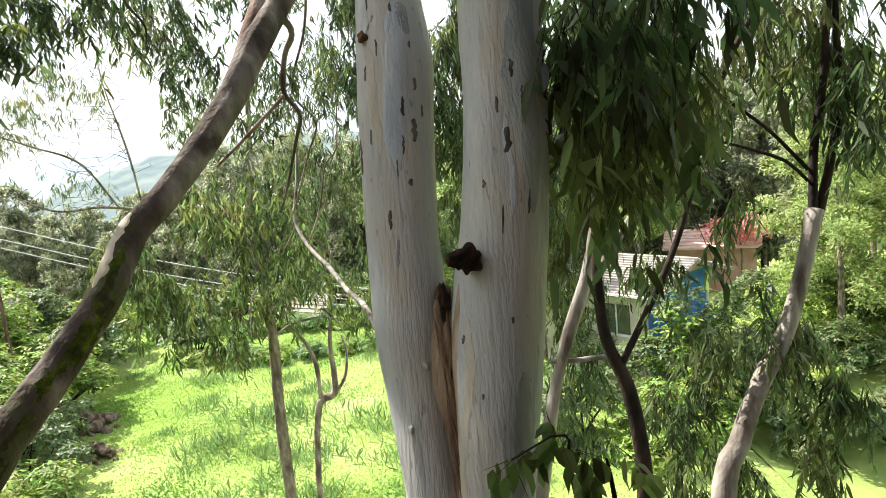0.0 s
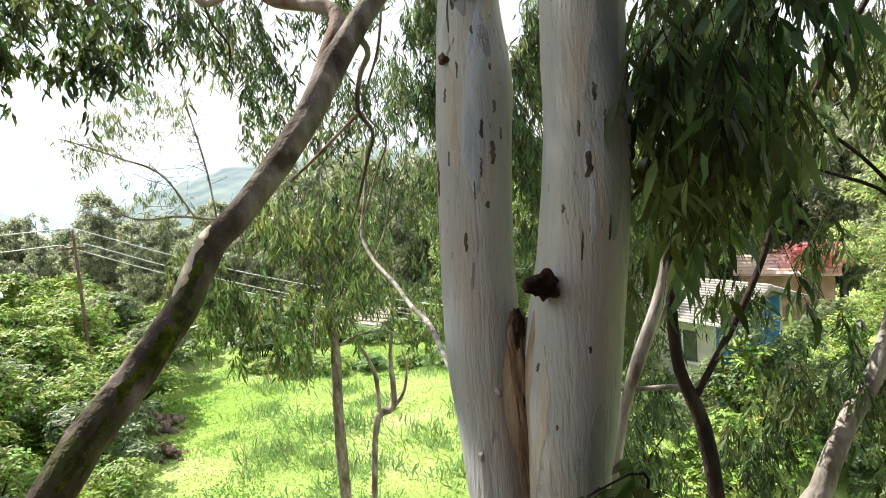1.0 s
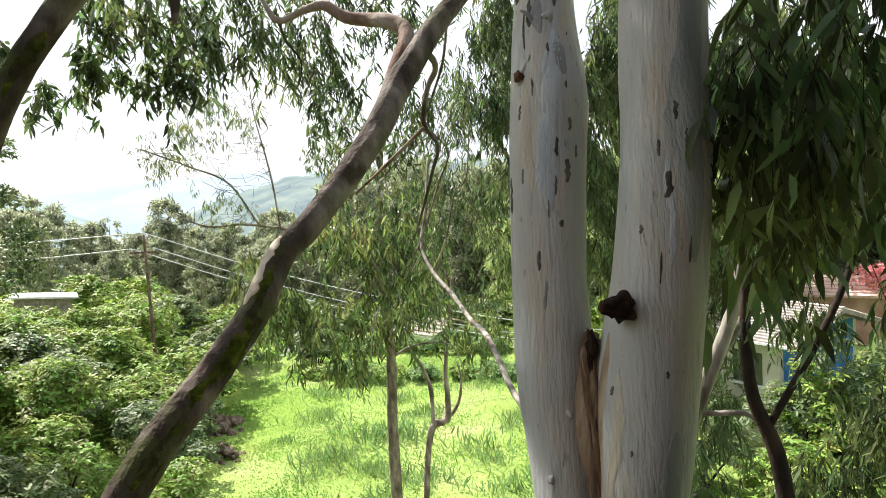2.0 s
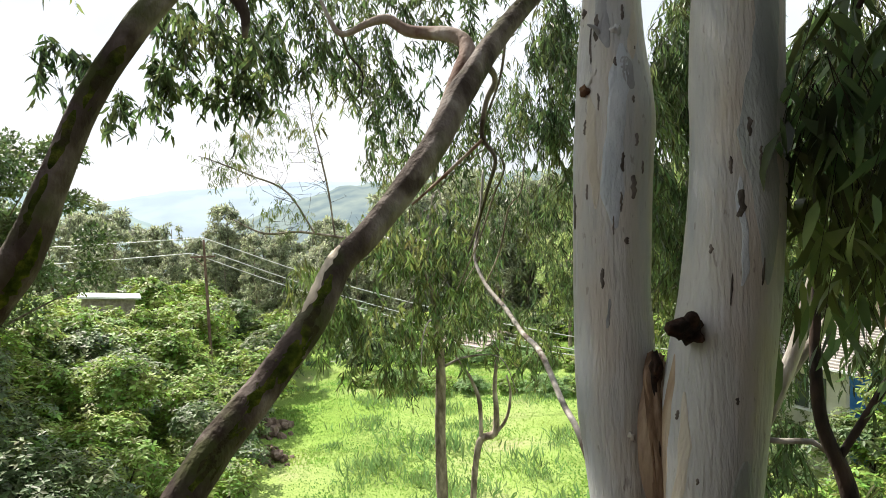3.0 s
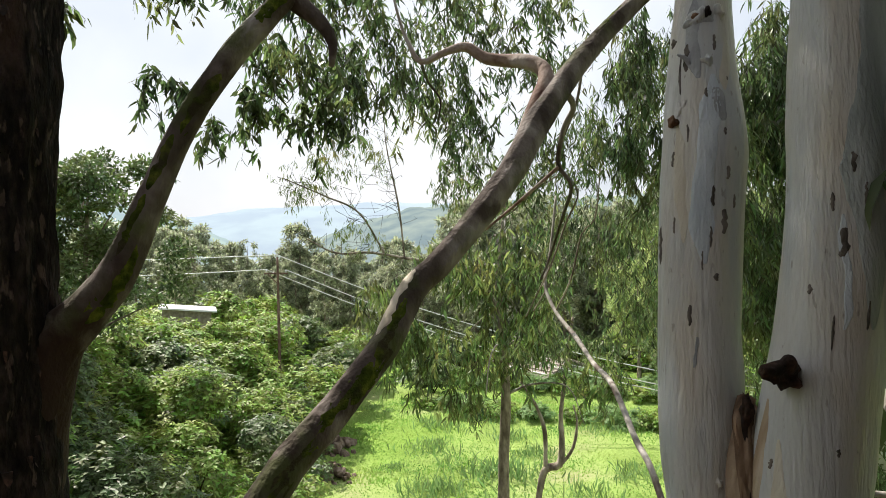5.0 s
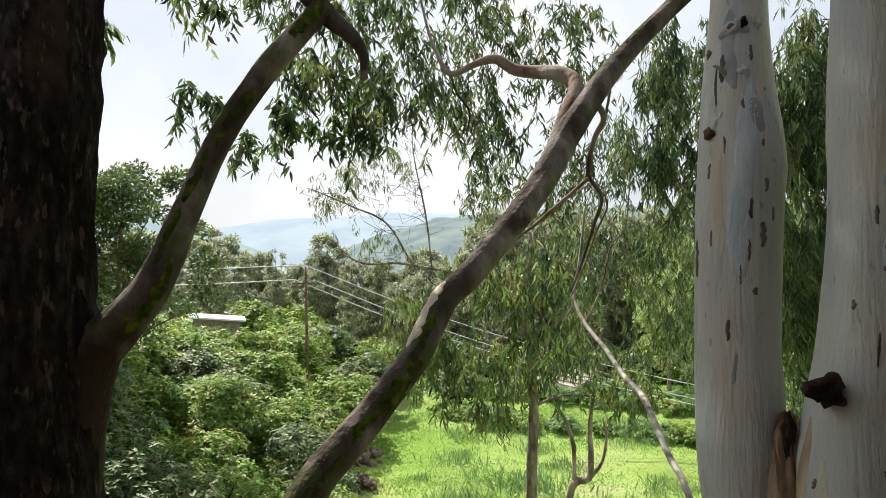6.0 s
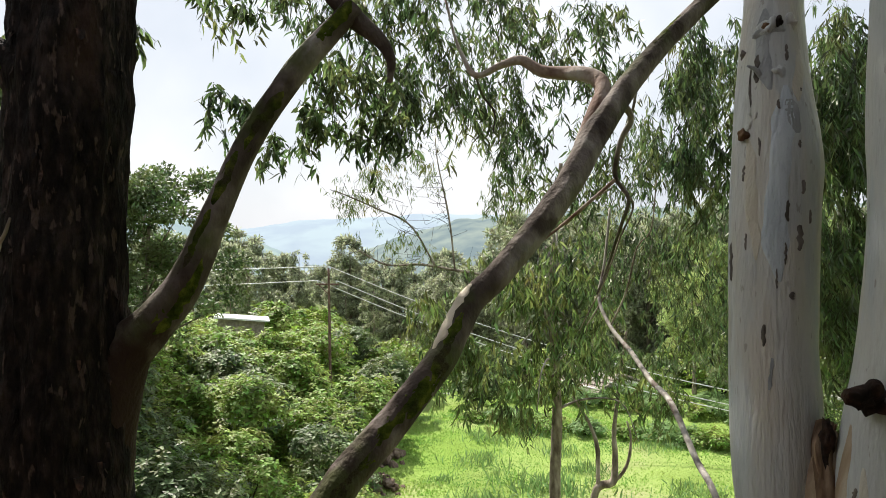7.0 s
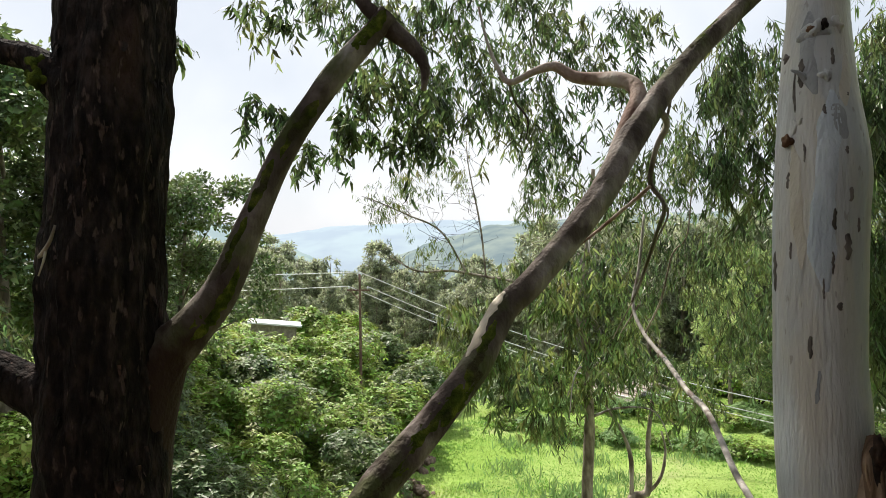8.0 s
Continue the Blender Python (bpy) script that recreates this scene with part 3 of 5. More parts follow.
def skin_tree(ob):
    return BVHTree.FromPolygons([v.co.copy() for v in ob.data.vertices], [tuple(p.vertices) for p in ob.data.polygons])


SKIN = {id(twin_L): skin_tree(skin_L), id(twin_R): skin_tree(skin_R)}


def on_skin(rows, angle, z, lift):
    """The point on a stem's bark at a height and an angle about its middle, raised by lift."""
    cx, cy, rad = stem_at(rows, z)
    o = Vector((math.sin(angle), -math.cos(angle), 0))
    hit = SKIN[id(rows)].ray_cast(Vector((cx, cy, z)) + o * rad * 2, -o)[0]
    return (hit or Vector((cx, cy, z)) + o * rad) + o * lift


def scar(rows, side, z, w, h, mat, parent, name="bark_scar", lift=0.003, seed=0):
    """A flake or scar on a stem's skin: side -1..1 across the stem."""
    bm = bmesh.new()
    q = random.Random(seed)
    grid = []
    for i in range(9):
        v = i / 8 * 2 - 1
        half = w * 0.5 * math.sqrt(max(0.02, 1 - v * v)) * q.uniform(0.7, 1.15)
        cx, cy, rad = stem_at(rows, z + v * h * 0.5)
        row = []
        drift = q.uniform(-0.14, 0.14) * w
        for u in (-1, -0.4, 0.4, 1):
            a = math.asin(max(-0.98, min(0.98, side))) + (u * half + drift) / rad
            row.append(bm.verts.new(on_skin(rows, a, z + v * h * 0.5 + q.uniform(-1, 1) * h * 0.02, lift if abs(u) < 1 and 0 < i < 8 else -0.003)))
        grid.append(row)
    for i in range(8):
        for j in range(3):
            bm.faces.new((grid[i][j], grid[i][j + 1], grid[i + 1][j + 1], grid[i + 1][j]))
    return part(name, bm, mat, parent)


def bark_patch(rows, side, z0, z1, w, mat, parent, seed, lift=0.0015):
    """A broad tongue of newer or older bark with a ragged outline, lying on a stem's skin."""
    q = random.Random(seed)
    ph = [q.uniform(0, 6.28) for _ in range(6)]
    bm, grid, n = bmesh.new(), [], max(10, int((z1 - z0) / 0.012))
    for i in range(n + 1):
        u = i / n
        z = z0 + (z1 - z0) * u
        cx, cy, rad = stem_at(rows, z)
        taper = min(1, 5 * u, 5 * (1 - u)) ** 0.7
        lo = -w * 0.5 * taper - 0.008 * taper * (math.sin(z * 13 + ph[0]) + 0.4 * math.sin(z * 43 + ph[1]) + q.uniform(-0.15, 0.15))
        hi = w * 0.5 * taper + 0.008 * taper * (math.sin(z * 11 + ph[2]) + 0.4 * math.sin(z * 47 + ph[3]) + q.uniform(-0.15, 0.15))
        row, mid = [], math.asin(side) + 0.02 / rad * math.sin(z * 7 + ph[4])
        for j in range(9):
            a = mid + (lo + (hi - lo) * j / 8) / rad
            row.append(bm.verts.new(on_skin(rows, a, z, lift if 0 < j < 8 and 0 < i < n else -0.003)))
        grid.append(row)
    for i in range(n):
        for j in range(8):
            bm.faces.new((grid[i][j], grid[i][j + 1], grid[i + 1][j + 1], grid[i + 1][j]))
    return part("bark_patch", bm, mat, parent)


# SLATE tongues down the right: part old bark, part side shade painted in.
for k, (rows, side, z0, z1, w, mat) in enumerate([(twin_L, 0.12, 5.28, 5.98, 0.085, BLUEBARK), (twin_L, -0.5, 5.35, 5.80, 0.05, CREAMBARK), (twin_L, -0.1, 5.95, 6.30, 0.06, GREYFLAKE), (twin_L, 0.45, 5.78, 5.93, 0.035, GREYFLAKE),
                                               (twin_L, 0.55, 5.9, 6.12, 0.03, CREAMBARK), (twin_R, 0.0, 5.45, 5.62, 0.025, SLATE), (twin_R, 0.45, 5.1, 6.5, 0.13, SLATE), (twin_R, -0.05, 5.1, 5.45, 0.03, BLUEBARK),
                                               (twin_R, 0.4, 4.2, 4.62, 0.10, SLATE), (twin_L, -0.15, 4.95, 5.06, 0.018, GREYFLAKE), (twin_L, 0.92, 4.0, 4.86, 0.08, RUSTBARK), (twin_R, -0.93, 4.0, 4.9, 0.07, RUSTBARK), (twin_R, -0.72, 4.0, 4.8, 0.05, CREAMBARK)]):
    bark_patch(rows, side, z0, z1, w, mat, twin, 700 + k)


for i, (rows, side, z, w, h) in enumerate([(twin_L, 0.51, 5.43, 0.020, 0.09), (twin_L, 0.25, 5.52, 0.012, 0.075), (twin_L, -0.68, 5.66, 0.014, 0.06), (twin_L, -0.92, 5.35, 0.022, 0.14),
                                           (twin_L, 0.37, 5.245, 0.014, 0.026), (twin_L, 0.22, 5.38, 0.008, 0.08), (twin_L, -0.6, 5.42, 0.008, 0.06), (twin_L, -0.2, 5.12, 0.012, 0.07), (twin_L, 0.55, 5.60, 0.014, 0.05),
                                           (twin_R, -0.02, 5.36, 0.022, 0.095), (twin_R, -0.5, 5.22, 0.010, 0.03), (twin_R, 0.1, 5.60, 0.016, 0.07), (twin_R, 0.2, 4.78, 0.010, 0.022), (twin_R, -0.35, 4.55, 0.008, 0.02),
                                           (twin_R, -0.25, 5.48, 0.010, 0.06), (twin_L, 0.1, 5.9, 0.010, 0.04), (twin_L, -0.4, 6.05, 0.02, 0.12), (twin_R, -0.75, 4.72, 0.012, 0.03), (twin_L, 0.72, 5.50, 0.010, 0.05), (twin_L, -0.35, 5.75, 0.008, 0.07), (twin_L, 0.05, 5.30, 0.006, 0.07), (twin_R, 0.3, 5.5, 0.010, 0.08), (twin_R, 0.45, 5.15, 0.008, 0.09), (twin_R, -0.1, 5.1, 0.006, 0.1), (twin_L, 0.45, 5.75, 0.008, 0.03), (twin_L, -0.55, 5.98, 0.012, 0.16), (twin_L, 0.35, 6.1, 0.010, 0.07)]):
    scar(rows, side, z, w * 1.7, h * 1.1, SCAR, twin, seed=i)


def knob(at, size, mat, parent, name, seed, stretch=(1, 1, 1)):
    bm = bmesh.new()
    bmesh.ops.create_icosphere(bm, subdivisions=3, radius=size)
    for vt in bm.verts:
        vt.co *= 1 + 0.7 * noise.noise(vt.co / size * 1.6 + Vector((seed, 0, 0)))
        vt.co = Vector((vt.co.x * stretch[0], vt.co.y * stretch[1], vt.co.z * stretch[2])) + Vector(at)
    return part(name, bm, mat, parent)


knob((-0.375, 3.70, 5.80), 0.020, SEAM, twin, "knot", 1)
for k, (side, z, w) in enumerate([(-0.8, 6.12, 0.014), (0.15, 6.02, 0.02), (0.6, 5.95, 0.009), (-0.1, 6.2, 0.03), (0.5, 6.22, 0.022), (0.35, 4.62, 0.012), (-0.3, 4.42, 0.014)]):
    cx, cy, rad = stem_at(twin_L, z)
    knob((cx + rad * side, cy - rad * math.sqrt(1 - side * side), z), w, PALE if k not in (0, 2) else SCAR, twin, "knot", 30 + k, (1, 0.7, 1.3))
cx, cy, rad = stem_at(twin_L, 6.19)
knob((cx - 0.01, cy - rad * 0.93, 6.19), 0.045, GREYFLAKE, twin, "branch_scar", 61, (1.1, 0.5, 0.9))
knob((cx - 0.025, cy - rad * 1.03, 6.215), 0.016, SEAM, twin, "hollow", 62, (1, 0.6, 0.8))
knob((cx + 0.02, cy - rad * 1.03, 6.225), 0.014, KNOT, twin, "hollow", 63, (0.8, 0.6, 1.3))
cx, cy, rad = stem_at(twin_L, 6.03)
part("torn_spike", tube([(cx - 0.04, cy - rad * 0.98, 5.97, 0.006), (cx - 0.042, cy - rad * 1.0, 6.02, 0.011), (cx - 0.06, cy - rad * 1.04, 6.045, 0.008), (cx - 0.085, cy - rad * 1.05, 6.06, 0.003)], 10, 0.008, 0.2, 8, 0.2, 64), GREYFLAKE, twin)
part("bark_crack", tube([(cx - 0.045, cy - rad * 0.97, 6.0, 0.007), (cx - 0.05, cy - rad * 0.98, 5.95, 0.006), (cx - 0.06, cy - rad * 0.97, 5.89, 0.004), (cx - 0.075, cy - rad * 0.95, 5.82, 0.002)], 8, 0.01, 0.3, 9, 0.3, 65), SCAR, twin)
knob((-0.34, 3.72, 5.835), 0.022, PALE, twin, "knot", 2, (1, 1, 2))
knob((-0.05, 3.265, 4.975), 0.04, KNOT, twin, "branch_stub", 3, (0.9, 1.0, 0.9))
part("broken_stub", tube([(-0.04, 3.30, 4.97, 0.034), (-0.075, 3.21, 4.995, 0.026), (-0.12, 3.18, 5.003, 0.015)], 16, 0.01, 0.3, 16, 0.7, 4, 0.5), KNOT, twin)
part("broken_stub", tube([(-0.05, 3.27, 4.99, 0.03), (-0.05, 3.215, 5.02, 0.024), (-0.045, 3.20, 5.04, 0.012)], 10, 0.02, 0.2, 8, 0.3, 6), KNOT, twin)
seam_rows = [(-0.150, 3.37, 4.87, 0.016), (-0.163, 3.335, 4.80, 0.02), (-0.158, 3.305, 4.70, 0.02), (-0.148, 3.255, 4.55, 0.021), (-0.14, 3.205, 4.38, 0.02), (-0.13, 3.145, 4.15, 0.024), (-0.12, 3.05, 3.7, 0.03)]
part("fused_wood", tube([(-0.152, 3.48, 4.85, 0.015), (-0.152, 3.455, 4.80, 0.055), (-0.150, 3.405, 4.70, 0.085), (-0.142, 3.36, 4.55, 0.095), (-0.135, 3.335, 4.38, 0.095), (-0.125, 3.29, 4.15, 0.105), (-0.115, 3.21, 3.7, 0.12)], 32, 0.02, 0.04, 3, 0.03, 15, 0.03), RUSTBARK, twin)
part("bark_seam", tube([(x, y + 0.005 + 0.05 * (z - 4.1), z, rr * 1.45) for x, y, z, rr in seam_rows], 32, 0.010, 0.12, 14, 0.25, 7, 0.25), TANWOOD, twin, "torn tan and brown bark seam where the stems part")
for k, (dx, w) in enumerate([(0.006, 1.0), (-0.014, 0.6), (0.02, 0.5)]):
    part("bark_crack", tube([(x + dx + 0.006 * math.sin(z * 23 + k), y + 0.007 + 0.05 * (z - 4.1) - rr * 1.36, z, (0.007 + 0.004 * math.sin(z * 37 + k)) * w) for x, y, z, rr in seam_rows], 10, 0.010, 0.4, 20, 0.6, 9 + k), KNOT if k == 0 else SEAM, twin)
knob((-0.152, 3.355, 4.84), 0.022, KNOT, twin, "knot", 8, (0.8, 0.9, 2.2))


def leafy(parent, blobs, leaf, per, seed, mat=None, hang=0.5, slim=0.15, more=1.0, loose=1.0):
    blobs = [(*b[:6], b[6] * more) for b in blobs]
    lv, tw = drooping_crown(blobs, leaf, per, seed, hang, slim, loose)
    tagged(part("crown", lv, mat or EUC, parent), kind="stuff")
    tagged(part("twig_spray", tw, DARKTWIG, parent), kind="stuff")


# Unseen upper crown, added to keep the stems and leaves below in shade.
for i, (x, y, z) in enumerate([(-0.9, 5.6, 9.6), (1.4, 4.0, 10.4), (0.3, 6.6, 11.2)]):
    part("limb", tube([(0.0 + 0.1 * i, 4.8, 8.4, 0.06), ((x + 0.05) / 2, (y + 4.8) / 2, (z + 8.4) / 2 + 0.1, 0.04), (x, y, z, 0.015)], 10, 0.2, 0.05, 3, 0, 40 + i), PALE, twin)
leafy(twin, [(-0.9, 5.4, 10.0, 1.6, 1.2, 0.9, 260), (1.4, 4.0, 10.6, 1.4, 1.2, 0.9, 180), (0.3, 6.4, 11.4, 1.8, 1.5, 0.9, 220)], 0.18, 14, 41, more=2.5)


# ---- the leaning tree with its forked top ----
lean_rows = [(-3.158, 2.72, 2.3, 0.154), (-2.888, 3.21, 3.02, 0.122), (-2.477, 3.974, 3.982, 0.103), (-2.383, 4.138, 4.188, 0.1), (-2.203, 4.357, 4.461, 0.094), (-2.047, 4.591, 4.754, 0.089), (-1.966, 4.844, 5.07, 0.088), (-1.8, 5.008, 5.276, 0.085), (-1.511, 5.426, 5.797, 0.091), (-1.373, 5.766, 6.222, 0.099), (-1.153, 6.14, 6.689, 0.081), (-0.804, 6.541, 7.191, 0.069), (-0.258, 6.9, 7.8, 0.062), (0.242, 7.2, 8.5, 0.041)]
lean = thing("leaning_eucalyptus", "leaning eucalyptus with mottled brown-grey bark and moss", "tree")
part("trunk", tube(lean_rows, 40, 0.04, 0.05, 3.0, 0.04, 12, 0.03), LEANB, lean)
part("limb", tube([(-1.468, 5.72, 6.119, 0.062), (-1.407, 5.86, 6.36, 0.07), (-1.374, 5.98, 6.538, 0.064), (-1.439, 6.08, 6.669, 0.059), (-1.574, 6.12, 6.736, 0.056), (-1.725, 6.2, 6.777, 0.054), (-1.914, 6.2, 6.821, 0.047), (-2.081, 6.2, 6.932, 0.041), (-2.255, 6.2, 6.916, 0.03), (-2.487, 6.2, 6.859, 0.026), (-2.612, 6.2, 7.053, 0.019), (-2.686, 6.2, 7.252, 0.013), (-2.758, 6.2, 7.547, 0.01)], 16, 0.05, 0.06, 4.0, 0.04, 13), REDBARK, lean, "reddish crooked limb")


for k, rows in enumerate([[(-1.30, 5.97, 6.47, 0.05), (-1.24, 6.12, 6.44, 0.046), (-1.225, 6.25, 6.36, 0.042), (-1.314, 6.3, 6.222, 0.036), (-1.382, 6.4, 5.962, 0.032), (-1.288, 6.45, 5.779, 0.028), (-1.364, 6.5, 5.566, 0.022), (-1.511, 6.6, 5.194, 0.018), (-1.59, 6.6, 5.004, 0.012)],
                          [(-1.375, 6.4, 5.94, 0.026), (-1.601, 6.5, 5.783, 0.026), (-1.798, 6.6, 5.652, 0.024), (-2.145, 6.8, 5.441, 0.02)], [(-2.487, 6.2, 6.859, 0.022), (-2.45, 6.25, 6.7, 0.018), (-2.36, 6.3, 6.55, 0.014), (-2.38, 6.3, 6.38, 0.008)]]):
    part("limb", tube([(x, y, z, w * 0.58) for x, y, z, w in rows], 12, 0.04, 0.12, 6.0, 0.12, 140 + k), REDBARK if k == 1 else LEANB, lean)


def strip_on(rows, toward, half, z0, z1, mat, parent, name, seed, ragged=0.55):
    """A ragged patch that follows a limb's skin from height z0 to z1, on the side that faces toward."""
    p = spline(rows, 0.025)
    p = p[(p[:, 2] >= z0) & (p[:, 2] <= z1)]
    d = np.gradient(p[:, :3], axis=0)
    d /= np.linalg.norm(d, axis=1)[:, None]
    a = np.cross(d, np.array([0.31, 0.95, 0.05]))
    a /= np.linalg.norm(a, axis=1)[:, None]
    b = np.cross(d, a)
    q = random.Random(seed)
    bm = bmesh.new()
    grid, m = [], 9
    t = np.array(toward)
    for i in range(len(p)):
        mid = math.atan2(float(b[i] @ t), float(a[i] @ t))
        end = min(i, len(p) - 1 - i) / max(1, (len(p) - 1) / 2)
        w = min(1, end * 2.0) ** 0.6
        lo, hi = mid - half * w * (1 - q.uniform(0, ragged)), mid + half * w * (1 - q.uniform(0, ragged))
        row = []
        for j in range(m):
            g = lo + (hi - lo) * j / (m - 1)
            k = p[i, 3] * (1.012 + 0.02 * q.random() if 0 < j < m - 1 and 0 < i < len(p) - 1 else 0.95)
            row.append(bm.verts.new(p[i, :3] + (a[i] * math.cos(g) + b[i] * math.sin(g)) * k))
        grid.append(row)
    for i in range(len(p) - 1):
        for j in range(m - 1):
            bm.faces.new((grid[i][j], grid[i][j + 1], grid[i + 1][j + 1], grid[i + 1][j]))
    return part(name, bm, mat, parent)


UPPER_LEFT, FACING, LOWER_RIGHT = (-0.4, -0.8, 0.4), (0.35, -0.9, 0.1), (0.75, -0.6, -0.2)
MARKS_LEAN = [(UPPER_LEFT, 0.75, 4.74, 5.14, PEELED, "peeled_patch", 1), (FACING, 0.51, 4.65, 5.00, MOSS, "moss_patch", 2), (FACING, 0.59, 4.27, 4.67, MOSS, "moss_patch", 3), (LOWER_RIGHT, 0.68, 4.45, 4.77, MOSS, "moss_patch", 4),
              (FACING, 0.51, 4.00, 4.35, MOSS, "moss_patch", 5), (LOWER_RIGHT, 0.85, 3.90, 4.30, MOSS, "moss_patch", 6), (UPPER_LEFT, 0.85, 6.85, 7.15, MOSS, "moss_patch", 7)]
MARKS_LIMB = [(LOWER_RIGHT, 1.02, 5.00, 5.45, MOSS, "moss_patch", 8), (FACING, 0.68, 5.63, 6.00, MOSS, "moss_patch", 9), (FACING, 1.19, 6.55, 6.83, MOSS, "moss_patch", 10), (LOWER_RIGHT, 0.85, 5.95, 6.33, MOSS, "moss_patch", 11), (FACING, 0.51, 5.30, 5.67, MOSS, "moss_patch", 12)]

# ---- the dark shaggy tree ----
dark_rows, limb_rows = [(-3.9, 3.45, -0.2, 0.5), (-3.88, 3.45, 1.6, 0.38), (-3.87, 3.46, 3.2, 0.36), (-3.861, 3.462, 4.052, 0.348), (-3.841, 3.465, 4.965, 0.332), (-3.82, 3.47, 5.775, 0.311), (-3.764, 3.494, 6.583, 0.308), (-3.728, 3.51, 7.101, 0.291), (-3.65, 3.6, 8.5, 0.27), (-3.5, 3.7, 10.5, 0.2)], [(-3.861, 3.6, 3.68, 0.1), (-3.76, 3.58, 4.03, 0.172), (-3.679, 3.6, 4.5, 0.16), (-3.565, 3.63, 4.83, 0.143), (-3.439, 3.67, 4.966, 0.126), (-3.351, 3.7, 5.063, 0.11), (-3.205, 3.76, 5.265, 0.099), (-3.068, 3.83, 5.6, 0.08), (-2.955, 3.91, 5.921, 0.069), (-2.858, 3.96, 6.112, 0.068), (-2.782, 4, 6.24, 0.068), (-2.635, 4.08, 6.463, 0.068), (-2.469, 4.2, 6.694, 0.062), (-2.385, 4.24, 6.804, 0.058)]
dark = thing("dark_eucalyptus", "old eucalyptus with dark shaggy bark and mossy limbs", "tree")
part("trunk", tube(dark_rows, 64, 0.035, 0.05, 3.0, 0.05, 20, 0.10), DARKB, dark)
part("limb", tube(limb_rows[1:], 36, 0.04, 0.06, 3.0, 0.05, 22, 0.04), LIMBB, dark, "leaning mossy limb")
part("limb", tube([(-2.439, 4.228, 6.783, 0.049), (-2.5, 4.194, 6.839, 0.042), (-2.541, 4.17, 6.936, 0.039), (-2.524, 4.178, 7.147, 0.029)], 14, 0.04, 0.06, 3.0, 0.05, 23), LEANB, dark)
part("limb", tube([(-2.462, 4.25, 6.784, 0.062), (-2.363, 4.305, 6.694, 0.052), (-2.279, 4.353, 6.608, 0.039), (-2.232, 4.38, 6.503, 0.029), (-2.24, 4.377, 6.372, 0.015)], 14, 0.04, 0.08, 3.0, 0.05, 24), LEANB, dark)
part("limb", tube([(-3.799, 3.328, 6.327, 0.156), (-3.92, 3.26, 6.423, 0.119), (-4.041, 3.191, 6.534, 0.081), (-4.205, 3.1, 6.584, 0.07), (-4.53, 2.918, 6.745, 0.056)], 24, 0.04, 0.08, 3.0, 0.06, 25), DARKB, dark)
part("limb", tube([(-3.828, 3.328, 4.483, 0.203), (-3.962, 3.252, 4.657, 0.156), (-4.098, 3.176, 4.721, 0.122), (-4.233, 3.1, 4.802, 0.113), (-4.558, 2.918, 4.995, 0.094)], 24, 0.04, 0.08, 3.0, 0.06, 26), DARKB, dark)
leafy(dark, [(-3.68, 3.94, 6.77, 0.12, 0.1, 0.12, 9), (-3.33, 4.24, 7.04, 0.33, 0.2, 0.18, 28), (-3.25, 4.18, 6.34, 0.15, 0.15, 0.19, 13), (-2.96, 4.46, 6.25, 0.22, 0.2, 0.15, 10), (-2.95, 4.69, 6.65, 0.3, 0.25, 0.22, 20), (-6.11, 4.21, 4.95, 0.26, 0.4, 0.38, 33), (-3.156, 4.6, 6.168, 0.16, 0.2, 0.1, 20), (-2.863, 4.65, 6.344, 0.2, 0.2, 0.14, 30), (-2.615, 4.7, 6.206, 0.18, 0.2, 0.12, 26), (-2.411, 4.75, 6.456, 0.22, 0.2, 0.2, 34), (-3.408, 4.35, 6.408, 0.1, 0.2, 0.13, 14), (-2.627, 4.6, 6.548, 0.2, 0.2, 0.15, 26)], 0.095, 9, 61, slim=0.25, more=1.0, loose=1.5)
# Invented crown out of view, set to block the sun from the twin stems.
for i, (x, y, z) in enumerate([(-4.6, 4.6, 11.0), (-2.6, 4.9, 11.2), (-3.2, 5.8, 11.6)]):
    part("limb", tube([(-3.58, 3.65, 9.0, 0.12), ((x - 3.6) / 2, (y + 3.6) / 2, (z + 9.2) / 2, 0.07), (x, y, z, 0.02)], 12, 0.2, 0.05, 3, 0.04, 50 + i), DARKB, dark)
leafy(dark, [(-2.6, 4.9, 11.0, 1.4, 1.3, 0.9, 240), (-3.1, 5.4, 10.3, 1.5, 1.2, 0.7, 620), (-2.0, 5.2, 9.6, 0.9, 0.8, 0.5, 260), (-3.8, 6.1, 10.4, 0.8, 0.9, 0.6, 200), (-3.4, 3.6, 10.6, 1.2, 1.0, 0.8, 100)], 0.18, 15, 63)

# crown of the leaning tree
leafy(lean, [(-3.27, 7.02, 7.13, 0.46, 0.6, 0.63, 110), (-3.67, 6.34, 7.44, 0.46, 0.6, 0.51, 70), (-2.94, 8.13, 6.88, 0.48, 0.7, 0.7, 130), (-2.93, 8.35, 8.2, 0.75, 0.8, 0.56, 120), (-2.08, 8.83, 7.76, 0.75, 0.7, 0.59, 110), (-3.36, 6.74, 7.96, 0.5, 0.6, 0.39, 70), (-2.17, 9.01, 6.47, 0.61, 0.7, 0.74, 80), (-3.94, 5.96, 7.77, 0.41, 0.5, 0.31, 36), (-2.89, 9.3, 6.27, 0.73, 0.7, 0.65, 40)], 0.125, 12, 62, hang=0.5, more=1.35, loose=1.25, slim=0.18)


